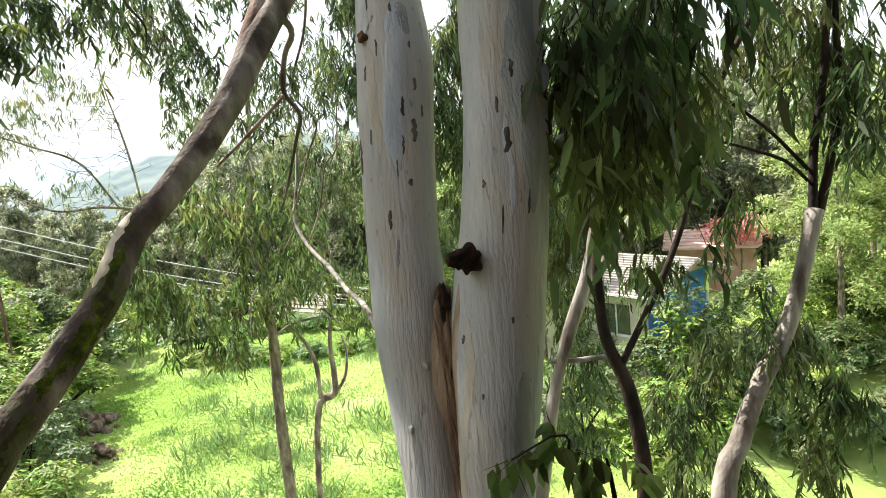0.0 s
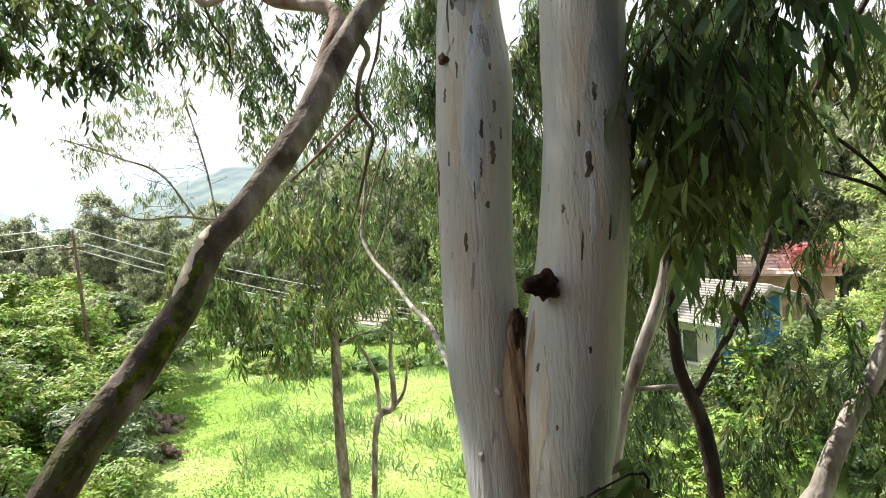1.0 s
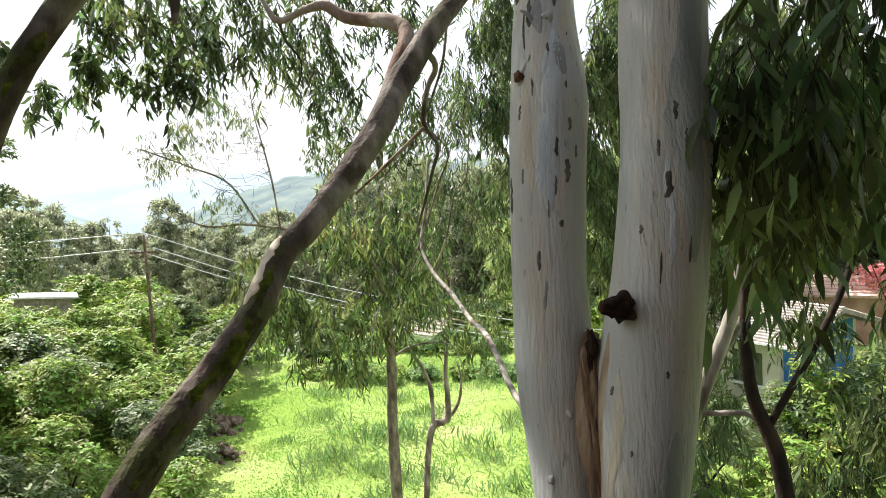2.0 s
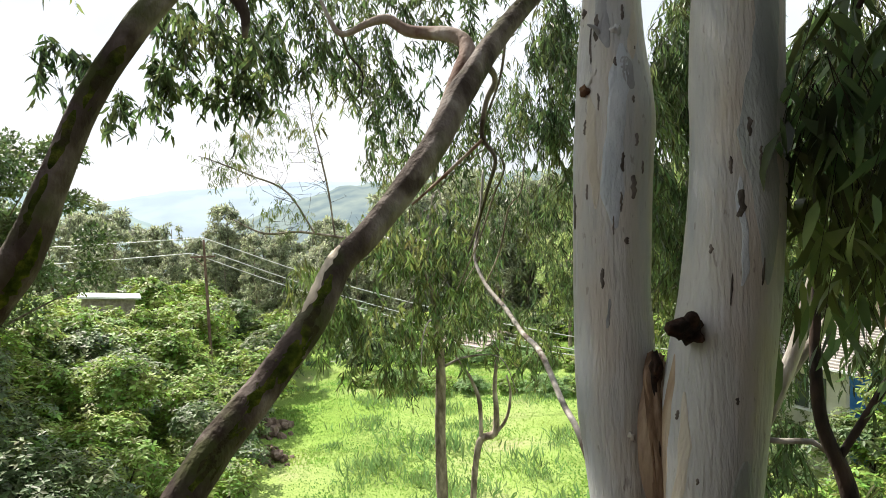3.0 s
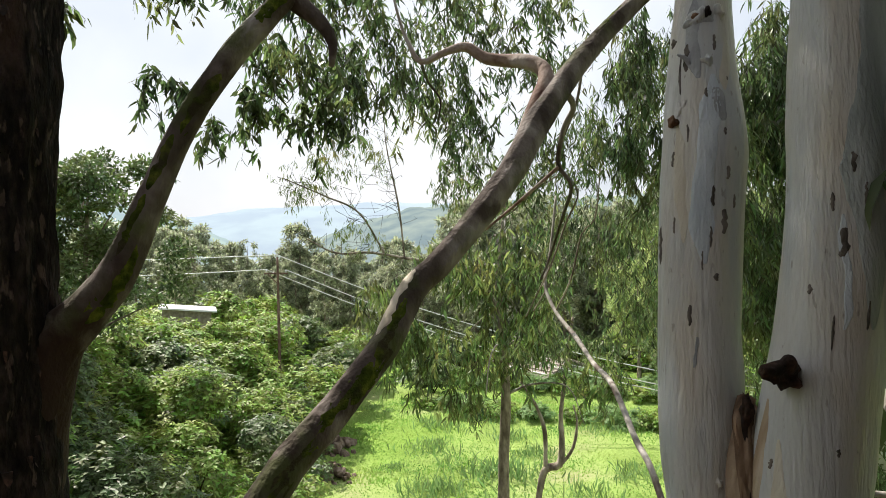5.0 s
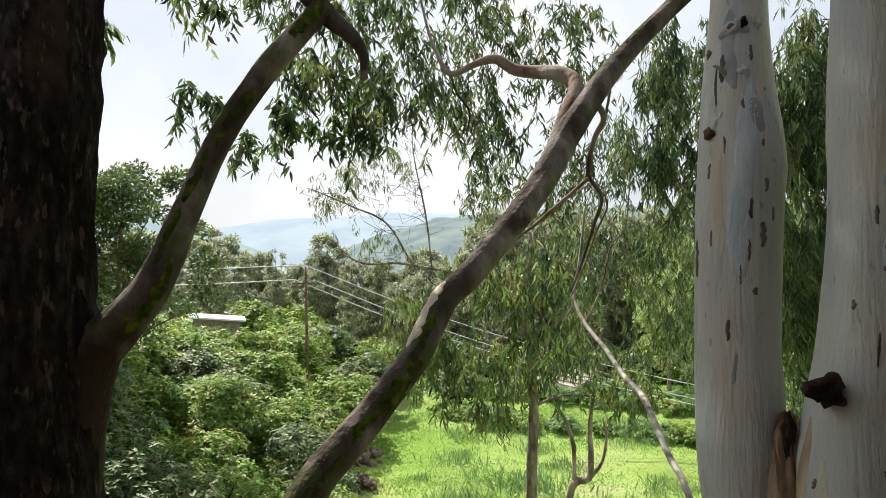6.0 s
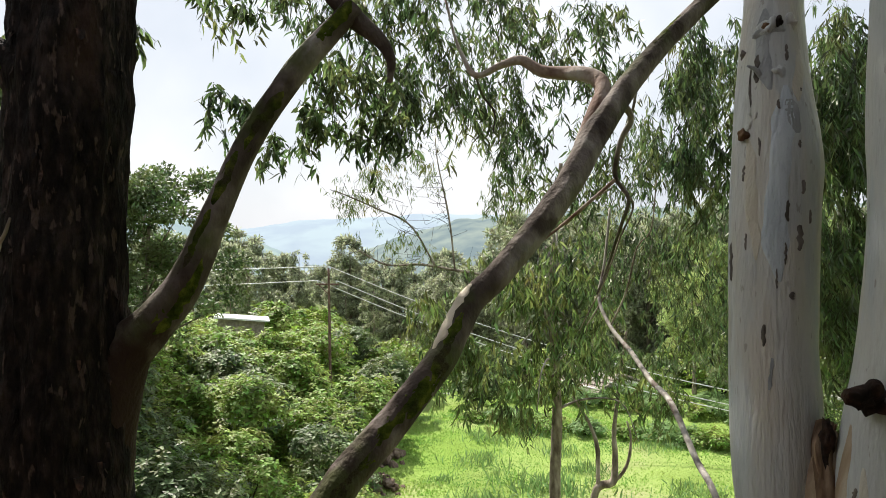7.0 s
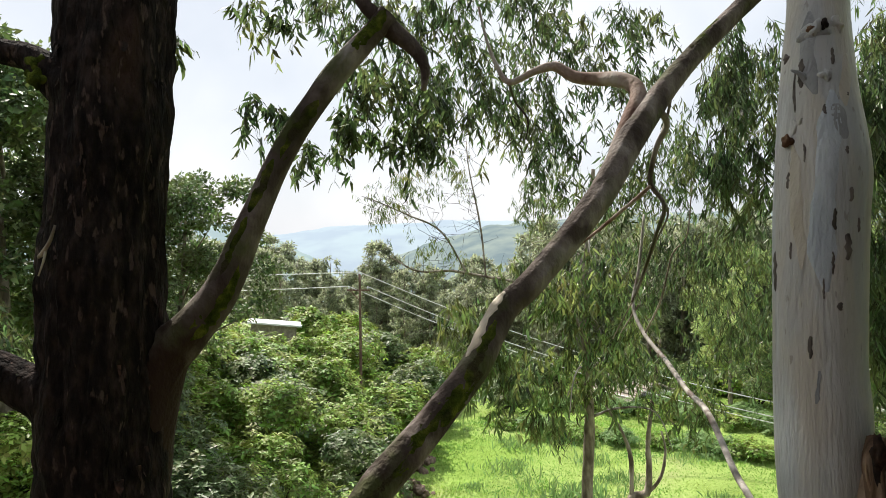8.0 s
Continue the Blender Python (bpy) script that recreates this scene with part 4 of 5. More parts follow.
# ---- trees behind ----
def limbs_tree(name, label, mat, limbs, blobs, leaf, per, seed, leaf_mat=None, group="", segs=14, hang=0.5, firm=9, limb_mat=None, slim=0.155, slender=0.8, more=1.0):
    t = thing(name, label, "tree", group)
    for i, rows in enumerate(limbs):
        rows = [(x, y, z, w * (slender if i == 0 else slender * 0.85)) for x, y, z, w in rows]
        part("trunk" if i == 0 else "limb", tube(rows, segs if i == 0 else 10, 0.08, 0.08, 3.0, 0.05, seed + i), mat if i < firm else (limb_mat or THINB), t)
    leafy(t, blobs, leaf, per, seed, leaf_mat, hang, slim, more)
    return t


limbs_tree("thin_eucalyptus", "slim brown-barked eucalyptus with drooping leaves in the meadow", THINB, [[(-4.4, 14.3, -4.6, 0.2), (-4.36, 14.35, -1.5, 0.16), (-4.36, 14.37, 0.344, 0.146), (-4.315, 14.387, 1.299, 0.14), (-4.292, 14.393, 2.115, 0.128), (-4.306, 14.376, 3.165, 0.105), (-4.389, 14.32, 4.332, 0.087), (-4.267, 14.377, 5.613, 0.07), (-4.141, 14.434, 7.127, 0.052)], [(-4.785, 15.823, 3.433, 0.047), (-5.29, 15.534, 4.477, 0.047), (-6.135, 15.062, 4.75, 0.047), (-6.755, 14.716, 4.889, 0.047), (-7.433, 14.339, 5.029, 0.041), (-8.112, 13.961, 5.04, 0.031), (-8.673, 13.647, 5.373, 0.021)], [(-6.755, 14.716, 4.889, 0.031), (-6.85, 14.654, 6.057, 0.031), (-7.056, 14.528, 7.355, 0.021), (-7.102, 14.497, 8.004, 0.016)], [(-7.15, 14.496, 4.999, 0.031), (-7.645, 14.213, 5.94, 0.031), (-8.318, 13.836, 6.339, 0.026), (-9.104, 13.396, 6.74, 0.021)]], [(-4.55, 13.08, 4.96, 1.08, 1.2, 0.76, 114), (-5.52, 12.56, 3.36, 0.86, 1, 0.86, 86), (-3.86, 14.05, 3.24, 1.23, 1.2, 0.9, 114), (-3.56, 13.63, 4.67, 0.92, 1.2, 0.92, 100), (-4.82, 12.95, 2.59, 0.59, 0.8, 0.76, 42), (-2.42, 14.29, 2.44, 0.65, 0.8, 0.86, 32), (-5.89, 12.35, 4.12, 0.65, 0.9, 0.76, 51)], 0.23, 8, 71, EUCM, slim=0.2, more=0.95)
thin_tree = bpy.data.objects["thin_eucalyptus"]
leafy(thin_tree, [(x, y + 0.2, z, a, b, c, int(k * 0.45)) for x, y, z, a, b, c, k in [(-4.55, 13.08, 4.96, 1.08, 1.2, 0.76, 114), (-5.52, 12.56, 3.36, 0.86, 1, 0.86, 86), (-3.86, 14.05, 3.24, 1.23, 1.2, 0.9, 114), (-3.56, 13.63, 4.67, 0.92, 1.2, 0.92, 100), (-4.82, 12.95, 2.59, 0.59, 0.8, 0.76, 42), (-2.42, 14.29, 2.44, 0.65, 0.8, 0.86, 32), (-5.89, 12.35, 4.12, 0.65, 0.9, 0.76, 51)]], 0.22, 9, 72, EUC, slim=0.2, more=1.15)
leafy(thin_tree, [(-7.79, 14.12, 7.24, 0.84, 1.2, 0.78, 72), (-8.54, 13.71, 6.54, 0.78, 1, 0.84, 36), (-5.65, 15.31, 6.88, 0.71, 1, 1.1, 72), (-7.6, 14.24, 5.42, 0.84, 1, 0.65, 18)], 0.13, 8, 101, EUCF, hang=0.3, more=2.4)
tq = random.Random(58)
for k in range(13):
    h = 2.0 + 0.33 * k
    a, out = k * 2.4, tq.uniform(0.8, 1.7) * (1 - 0.07 * k)
    cx, cy, _ = stem_at([(-4.292, 14.393, 2.0, 1), (-4.306, 14.376, 3.165, 1), (-4.389, 14.32, 4.332, 1), (-4.267, 14.377, 5.613, 1), (-4.141, 14.434, 7.127, 1)], h)
    part("limb", tube([(cx, cy, h, 0.034), (cx + math.cos(a) * out * 0.45, cy + math.sin(a) * out * 0.45, h + tq.uniform(0.2, 0.5), 0.024), (cx + math.cos(a) * out, cy + math.sin(a) * out, h + tq.uniform(-0.1, 0.45), 0.014), (cx + math.cos(a) * out * 1.25, cy + math.sin(a) * out * 1.25, h - tq.uniform(0.1, 0.5), 0.006)], 8, 0.12, 0.12, 4, 0.1, 170 + k), PALELIMB, thin_tree)
r = np.random.default_rng(55)
A, B = [], []
for rows in ([(-4.785, 15.823, 3.433, 0.047), (-5.29, 15.534, 4.477, 0.047), (-6.135, 15.062, 4.75, 0.047), (-6.755, 14.716, 4.889, 0.047), (-7.433, 14.339, 5.029, 0.041), (-8.112, 13.961, 5.04, 0.031), (-8.673, 13.647, 5.373, 0.021)], [(-6.755, 14.716, 4.889, 0.031), (-6.85, 14.654, 6.057, 0.031), (-7.056, 14.528, 7.355, 0.021), (-7.102, 14.497, 8.004, 0.016)], [(-7.15, 14.496, 4.999, 0.031), (-7.645, 14.213, 5.94, 0.031), (-8.318, 13.836, 6.339, 0.026), (-9.104, 13.396, 6.74, 0.021)]):
    p = spline(rows, 0.12)[:, :3]
    for k in range(34):
        o = p[r.integers(len(p) // 4, len(p))]
        dv = r.normal(size=3) * np.array([1, 0.6, 0.7]) + np.array([-0.35, 0, 0.25])
        e = o + dv / np.linalg.norm(dv) * r.uniform(0.2, 0.6)
        A += [o, e]
        B += [e, e + r.normal(size=3) * 0.22 + np.array([0, 0, 0.05])]
tagged(part("twig_spray", np_mesh("twig_spray", *thin_twigs(np.array(A), np.array(B), 0.006)), DARKTWIG, thin_tree), kind="stuff")
crooked = thing("crooked_tree", "small crooked pale tree with few leaves in the meadow", "tree")
for i, rows in enumerate([[(-3.8, 14.2, -4.6, 0.14), (-3.75, 14.2, -2.6, 0.11), (-3.666, 14.212, -1.146, 0.091), (-3.6, 14.314, -0.162, 0.091), (-3.456, 14.4, 0.491, 0.103), (-3.175, 14.46, 0.615, 0.103), (-3.134, 14.514, 1.131, 0.079), (-3.155, 14.555, 1.614, 0.066), (-3.08, 14.635, 2.332, 0.054), (-2.923, 14.783, 3.647, 0.036)], [(-3.456, 14.4, 0.491, 0.06), (-3.484, 14.467, 1.276, 0.06), (-3.648, 14.484, 1.771, 0.048), (-3.813, 14.479, 2.024, 0.036), (-3.978, 14.474, 2.277, 0.024)], [(-3.176, 14.457, 0.591, 0.054), (-2.918, 14.534, 0.934, 0.042), (-2.829, 14.599, 1.47, 0.036), (-2.904, 14.619, 1.837, 0.024)]]):
    part("trunk" if i == 0 else "limb", tube([(x, y, z, w * 0.72) for x, y, z, w in rows], 12, 0.08, 0.14, 5, 0.2, 75 + i), THINB, crooked)
limbs_tree("pale_limbed_eucalyptus", "eucalyptus with long crooked pale limbs", PALELIMB, [[(0.05, 5.6, 0.5, 0.08), (-0.2, 5.7, 2.2, 0.065), (-0.625, 6.3, 3.422, 0.052), (-0.859, 6.9, 3.63, 0.055), (-1.142, 7.6, 3.917, 0.057), (-1.42, 8.2, 3.999, 0.052), (-1.756, 9, 4.145, 0.056), (-2.107, 9.5, 4.385, 0.049), (-2.316, 9.8, 4.724, 0.044), (-2.281, 10, 5.161, 0.041), (-2.237, 10.2, 5.92, 0.034)], [(-2.243, 9.8, 4.726, 0.025), (-2.433, 9.6, 4.372, 0.016)], [(-2.107, 9.5, 4.385, 0.024), (-1.902, 9.5, 4.827, 0.029), (-1.759, 9.5, 5.384, 0.028), (-1.592, 9.5, 5.587, 0.023), (-1.532, 9.6, 6.209, 0.018)], [(-2.477, 9.4, 4.321, 0.016), (-2.129, 9.3, 4.974, 0.026), (-1.919, 9.3, 5.524, 0.028), (-1.762, 9.3, 5.914, 0.025), (-1.955, 9.2, 6.202, 0.031), (-1.93, 9.1, 6.461, 0.033), (-1.711, 9, 6.955, 0.037), (-1.608, 9, 7.529, 0.039)], [(-1.956, 9.2, 6.134, 0.023), (-2.272, 9.1, 5.926, 0.026), (-2.524, 9, 5.671, 0.021)]], [(-1.41, 11.97, 4.67, 0.73, 1, 1.47, 130), (-2.59, 11.32, 3.83, 0.6, 0.8, 0.6, 40), (-1.45, 10.32, 6.93, 0.59, 0.8, 0.67, 105), (-2.11, 10.66, 5.7, 0.72, 0.9, 0.87, 88), (-1.07, 10.78, 5.21, 0.65, 0.9, 1.29, 140), (-0.94, 9.92, 7.51, 0.41, 0.8, 0.55, 88)], 0.135, 12, 81, EUC, firm=1, slender=0.5, more=1.5)
limbs_tree("grey_eucalyptus", "forked grey-barked eucalyptus among drooping leaves", PALELIMB, [[(0.1, 6, -0.5, 0.12), (0.289, 6.2, 2.102, 0.103), (0.365, 6.2, 2.596, 0.088), (0.554, 6.2, 3.449, 0.059), (0.699, 6.2, 3.903, 0.067), (0.863, 6.2, 4.342, 0.062), (0.93, 6.2, 4.692, 0.035), (1.002, 6.2, 4.991, 0.017)], [(0.725, 6.3, 3.897, 0.05), (0.97, 6.3, 4.315, 0.049), (1.263, 6.3, 4.739, 0.044), (1.64, 6.3, 5.231, 0.035), (1.875, 6.3, 5.678, 0.022)], [(0.523, 6.2, 3.64, 0.029), (0.769, 6.2, 3.632, 0.031), (0.949, 6.2, 3.639, 0.031), (1.034, 6.2, 3.57, 0.02)]], [(0.99, 7.48, 4.13, 0.33, 0.6, 0.8, 120), (-0.16, 7.67, 5.82, 0.25, 0.5, 1.05, 140), (1.42, 7.82, 5.05, 0.5, 0.6, 0.5, 60), (0.92, 7.31, 2.9, 0.39, 0.5, 0.55, 60)] + [(0.64, 4.91, 6.08, 0.19, 0.3, 0.31, 60), (1.33, 7.41, 6.46, 0.37, 0.5, 0.89, 150), (-0.88, 8.6, 6.81, 0.42, 0.7, 0.97, 230), (0.41, 8.99, 6.92, 0.41, 0.6, 1, 260), (0.31, 8.93, 5.1, 0.32, 0.5, 0.94, 150), (0.24, 8.32, 6.7, 0.31, 0.5, 0.8, 180), (0.2, 8.23, 4.93, 0.26, 0.5, 0.97, 120), (0.63, 8.96, 6.46, 0.44, 0.6, 1.38, 220), (0.93, 9.01, 4.99, 0.51, 0.6, 1.14, 120)], 0.145, 12, 86, more=1.15)
limbs_tree("dark_slim_eucalyptus", "slim dark-barked eucalyptus with a steep side limb", DARKTWIG, [[(0.9, 4.7, 0.9, 0.09), (0.879, 4.882, 2.882, 0.066), (0.897, 4.948, 3.362, 0.059), (0.843, 5.008, 3.814, 0.055), (0.735, 5.047, 4.134, 0.045), (0.719, 5.094, 4.479, 0.038), (0.735, 5.141, 4.821, 0.031), (0.757, 5.189, 5.163, 0.017)], [(0.808, 5.026, 3.955, 0.031), (1.023, 5.083, 4.312, 0.031), (1.234, 5.144, 4.703, 0.029), (1.42, 5.219, 5.201, 0.029), (1.603, 5.289, 5.664, 0.028), (1.868, 5.357, 6.084, 0.026), (2.09, 5.41, 6.406, 0.021)]], [(2.07, 5.66, 6.01, 0.24, 0.4, 0.39, 55), (1.29, 5.28, 5.7, 0.28, 0.5, 0.5, 70), (1.54, 5.38, 4.9, 0.29, 0.3, 0.18, 10), (2.49, 5.3, 5.51, 0.21, 0.4, 0.38, 51), (2.43, 5.77, 6.03, 0.44, 0.5, 0.32, 61), (1.17, 5.86, 5.55, 0.26, 0.5, 0.7, 46)], 0.145, 12, 91, more=1.25)
limbs_tree("mottled_eucalyptus", "slender mottled pale eucalyptus with dark forked top", PALELIMB, [[(1.3, 4.9, 0.4, 0.14), (1.416, 5.1, 2.856, 0.1), (1.572, 5.173, 3.346, 0.083), (1.732, 5.227, 3.691, 0.076), (1.925, 5.276, 3.997, 0.069), (2.071, 5.334, 4.38, 0.062), (2.188, 5.391, 4.765, 0.069)], [(2.124, 5.36, 4.555, 0.029), (2.169, 5.383, 4.713, 0.044), (2.215, 5.441, 5.123, 0.04), (2.31, 5.502, 5.547, 0.036), (2.397, 5.579, 6.08, 0.036), (2.456, 5.639, 6.507, 0.029)], [(2.183, 5.373, 4.639, 0.033), (2.205, 5.384, 4.709, 0.044), (2.32, 5.438, 5.077, 0.04), (2.436, 5.505, 5.535, 0.04), (2.428, 5.545, 5.824, 0.033), (2.465, 5.61, 6.29, 0.022)], [(2.162, 5.415, 4.948, 0.016), (2.03, 5.429, 5.088, 0.016), (1.82, 5.434, 5.181, 0.015), (1.538, 5.437, 5.281, 0.009)], [(2.169, 5.425, 5.02, 0.018), (1.94, 5.454, 5.295, 0.016), (1.705, 5.473, 5.499, 0.015), (1.57, 5.484, 5.62, 0.011)]], [(1.41, 5.61, 3.64, 0.28, 0.4, 0.38, 67), (1.82, 5.48, 4.03, 0.32, 0.3, 0.27, 54), (2.23, 5.46, 3.76, 0.27, 0.4, 0.27, 69), (1.21, 5.32, 4.5, 0.29, 0.2, 0.18, 21), (2.12, 5.37, 3.19, 0.17, 0.2, 0.25, 33), (1.49, 5.53, 3.02, 0.3, 0.4, 0.32, 60)], 0.125, 12, 96, firm=1, limb_mat=DARKTWIG, more=1.2)
mottled = bpy.data.objects["mottled_eucalyptus"]
# Unseen limb and leaves, added to block sky light from the upper right.
part("limb", tube([(2.4, 5.58, 6.3, 0.04), (2.5, 5.4, 7.4, 0.03), (2.9, 4.9, 8.6, 0.015)], 8, 0.15, 0.06), DARKTWIG, mottled)
leafy(mottled, [(1.6, 4.8, 8.7, 1.4, 1.3, 0.9, 260), (3.1, 4.9, 8.4, 1.4, 1.4, 1.0, 260), (3.4, 3.2, 8.0, 1.2, 1.2, 1.0, 220), (4.2, 5.2, 7.0, 0.9, 1.2, 1.2, 160)], 0.18, 13, 99, more=1.4)
near_spray = thing("hanging_branch", "hanging eucalyptus branch with large grey-green leaves", "branch")
part("limb", tube([(0.9, 3.6, 7.2, 0.03), (0.7, 3.3, 6.6, 0.022), (0.45, 3.0, 6.1, 0.012), (0.3, 2.9, 5.8, 0.006)], 8, 0.05, 0.05), DARKTWIG, near_spray)
leafy(near_spray, [(0.36, 3.55, 5.62, 0.07, 0.08, 0.18, 18), (0.58, 3.65, 5.74, 0.22, 0.25, 0.24, 58), (0.68, 4.0, 5.5, 0.2, 0.3, 0.26, 40), (0.93, 4.52, 6.14, 0.39, 0.5, 0.26, 44), (0.75, 3.5, 6.1, 0.3, 0.3, 0.25, 36)], 0.16, 8, 105, hang=0.85, slim=0.22)
low_spray = thing("low_leaf_spray", "low eucalyptus sprig with broad grey-green leaves", "branch")
part("limb", tube([(0.5, 3.4, 2.2, 0.02), (0.42, 3.1, 3.4, 0.014), (0.32, 3.0, 4.236, 0.008), (0.3, 3.0, 4.386, 0.004)], 8, 0.05, 0.05), DARKTWIG, low_spray)
part("limb", tube([(0.42, 3.1, 3.4, 0.012), (0.197, 2.95, 4.292, 0.007), (0.177, 2.95, 4.492, 0.004), (0.014, 2.9, 4.453, 0.003)], 8, 0.05, 0.05), DARKTWIG, low_spray)
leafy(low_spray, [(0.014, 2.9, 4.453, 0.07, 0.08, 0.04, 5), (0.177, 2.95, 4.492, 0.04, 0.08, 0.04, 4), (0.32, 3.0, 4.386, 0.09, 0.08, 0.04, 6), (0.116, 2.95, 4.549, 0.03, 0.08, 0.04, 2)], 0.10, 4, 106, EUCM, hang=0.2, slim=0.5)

# ---- bushes ----
r = np.random.default_rng(33)


def whorl_crown(lobes, leaf, seed, thick=1.0):
    """Rosettes of drooping leaves over the upper sides of uneven lobes, with open shade below them."""
    r = np.random.default_rng(seed)
    B, D, N = [], [], []
    for x, y, z, rad, squash in lobes:
        n = int(thick * 8.5 * rad * rad / (1.25 * leaf) ** 2) + 3
        k = r.normal(size=(n, 3))
        k[:, 2] = np.abs(k[:, 2]) * 1.1 - 0.35
        k /= np.linalg.norm(k, axis=1)[:, None]
        wob = np.array([1 + 0.4 * noise.noise(Vector((q[0] * 2.6 + x, q[1] * 2.6 + y, q[2] * 2.6 + z))) for q in k.tolist()])
        deep = 1 - 0.45 * r.uniform(0, 1, n) ** 3
        c = np.array([x, y, z]) + k * (rad * wob * deep)[:, None] * np.array([1, 1, squash])
        axis = k * 0.55 + np.array([0, 0, 0.75]) + r.normal(size=(n, 3)) * 0.22
        axis /= np.linalg.norm(axis, axis=1)[:, None]
        s = np.cross(axis, r.normal(size=(n, 3)))
        s /= np.linalg.norm(s, axis=1)[:, None]
        t = np.cross(axis, s)
        for g in range(6):
            a = g * 1.05 + r.uniform(-0.3, 0.3, (n, 1))
            out = s * np.cos(a) + t * np.sin(a)
            B.append(c + axis * leaf * 0.12 * (g % 3))
            D.append(out + axis * r.uniform(-0.35, 0.35, (n, 1)) + np.array([0, 0, -0.18]))
            N.append(axis)
    base = np.vstack(B)
    ln = leaf * r.uniform(0.6, 1.15, len(base))
    v, f = broad_leaves(base, np.vstack(D), ln, ln * 0.42, r, np.vstack(N))
    return np_mesh("leaves", v, f)


def bush(x, y, rad, height, leaf, seed, mat, thick=1.0, label="dense green bush on the slope", group="bushes on the slope"):
    q = random.Random(seed)
    z0 = float(ground_z(x, y))
    ob = thing("bush", label, "bush", group)
    lobes = [(x, y, z0 + height * 0.45, rad * 0.62, height * 0.48 / (rad * 0.62))]
    for i in range(15):
        up = q.uniform(0.05, 0.95)
        a, d = i * 2.4 + q.uniform(-0.4, 0.4), rad * math.sqrt(1 - up * up) * q.uniform(0.75, 1.0)
        lobes.append((x + math.cos(a) * d, y + math.sin(a) * d, z0 + height * (0.16 + 0.7 * up), rad * q.uniform(0.24, 0.44), q.uniform(0.65, 0.95)))
    part("crown", whorl_crown(lobes, leaf, seed, thick), mat, ob)
    for i in range(4):
        lx_, ly_, lz_ = lobes[3 + 3 * i][:3]
        part("stem", tube([(x, y, z0 - 0.2, 0.05), (x * 0.6 + lx_ * 0.4, y * 0.6 + ly_ * 0.4, z0 * 0.6 + lz_ * 0.4, 0.035), (lx_, ly_, lz_, 0.012)], 7, 0.2), DARKTWIG, ob)


BUSHES = [(-6.3, 7.6, 1.3, 2.4), (-8.3, 8.2, 1.5, 2.6), (-8.0, 10.6, 1.5, 2.5), (-10.5, 9.5, 1.8, 3.0), (-10.4, 13, 1.8, 2.6), (-12.8, 11.6, 2.0, 3.2), (-11.4, 16, 1.7, 2.6), (-14, 15, 2.0, 3.0), (-13.8, 19, 1.9, 2.8),
          (-16.5, 17.5, 2.2, 3.3), (-16.6, 22, 2.1, 3.0), (-19.2, 20.5, 2.2, 2.5), (-18, 27, 2.3, 3.0), (-20.5, 25, 2.2, 2.4), (-19.5, 32, 2.3, 3.0), (-23, 30, 2.4, 2.8), (-21.5, 37, 2.4, 2.8), (-16.5, 13, 2.2, 3.4), (-19.5, 15.5, 2.3, 3.6),
          (-13.5, 8.0, 2.0, 3.4), (-24, 35, 2.4, 2.6), (-23.6, 24.2, 2.0, 2.0), (-21.8, 24.6, 1.6, 2.1), (-18.5, 42, 2.4, 2.6), (-13, 44, 2.0, 2.2), (-3, 45, 1.9, 2.0), (-15.5, 36, 1.8, 2.0), (1.5, 40, 2.0, 2.4)]
for i, (x, y, rad, hh) in enumerate(BUSHES):
    d = math.hypot(x, y)
    bush(x, y, rad * 0.95, hh * (0.95 if d < 13 else 1.18), 0.10 + 0.0055 * d, 400 + i, BUSH if i % 3 != 2 or d < 13 else BUSHD)

for i, (x, y) in enumerate([(-23.74, 21.34), (-27.54, 24.59), (-32.09, 28.5), (-24.49, 23.51)]):
    bush(x, y, 1.9, 2.4, 0.3, 900 + i, BUSH)
for i in range(22):
    x = -14.5 + 0.66 * i
    y = (33.5, 38.0, 42.0)[i % 3] + math.sin(i * 2.1) * 1.4
    bush(x, y, 0.75 + 0.2 * (i % 4), 0.6 + 0.2 * (i % 3), 0.2, 930 + i, WEED if i % 2 else BUSH, 0.9, "low leafy herb mound in the meadow", "herb mounds")
bq = random.Random(12)
for i in range(46):
    y = bq.uniform(9, 46)
    lim = -0.65 * (y - 1) - 0.5 if y < 21 else -13.5 - 0.35 * (y - 21)
    x = lim - 2.0 - bq.uniform(0, 13)
    if math.hypot(x + 25.5, y - 28.5) < 5.5:
        continue
    d = math.hypot(x, y)
    bush(x, y, bq.uniform(1.4, 2.3), bq.uniform(1.6, 2.6), 0.11 + 0.006 * d, 800 + i, BUSH if i % 3 else BUSHD, 0.8)
for i in range(26):
    x = -24 + 1.45 * i + bq.uniform(-0.5, 0.5)
    y = 49 - 0.05 * abs(x + 4) ** 1.3 + bq.uniform(-1, 2)
    bush(x, y, bq.uniform(1.5, 2.2), bq.uniform(1.4, 2.4), 0.36, 860 + i, BUSHD if i % 3 else BUSH, 0.8, "dark low bush at the foot of the wood")

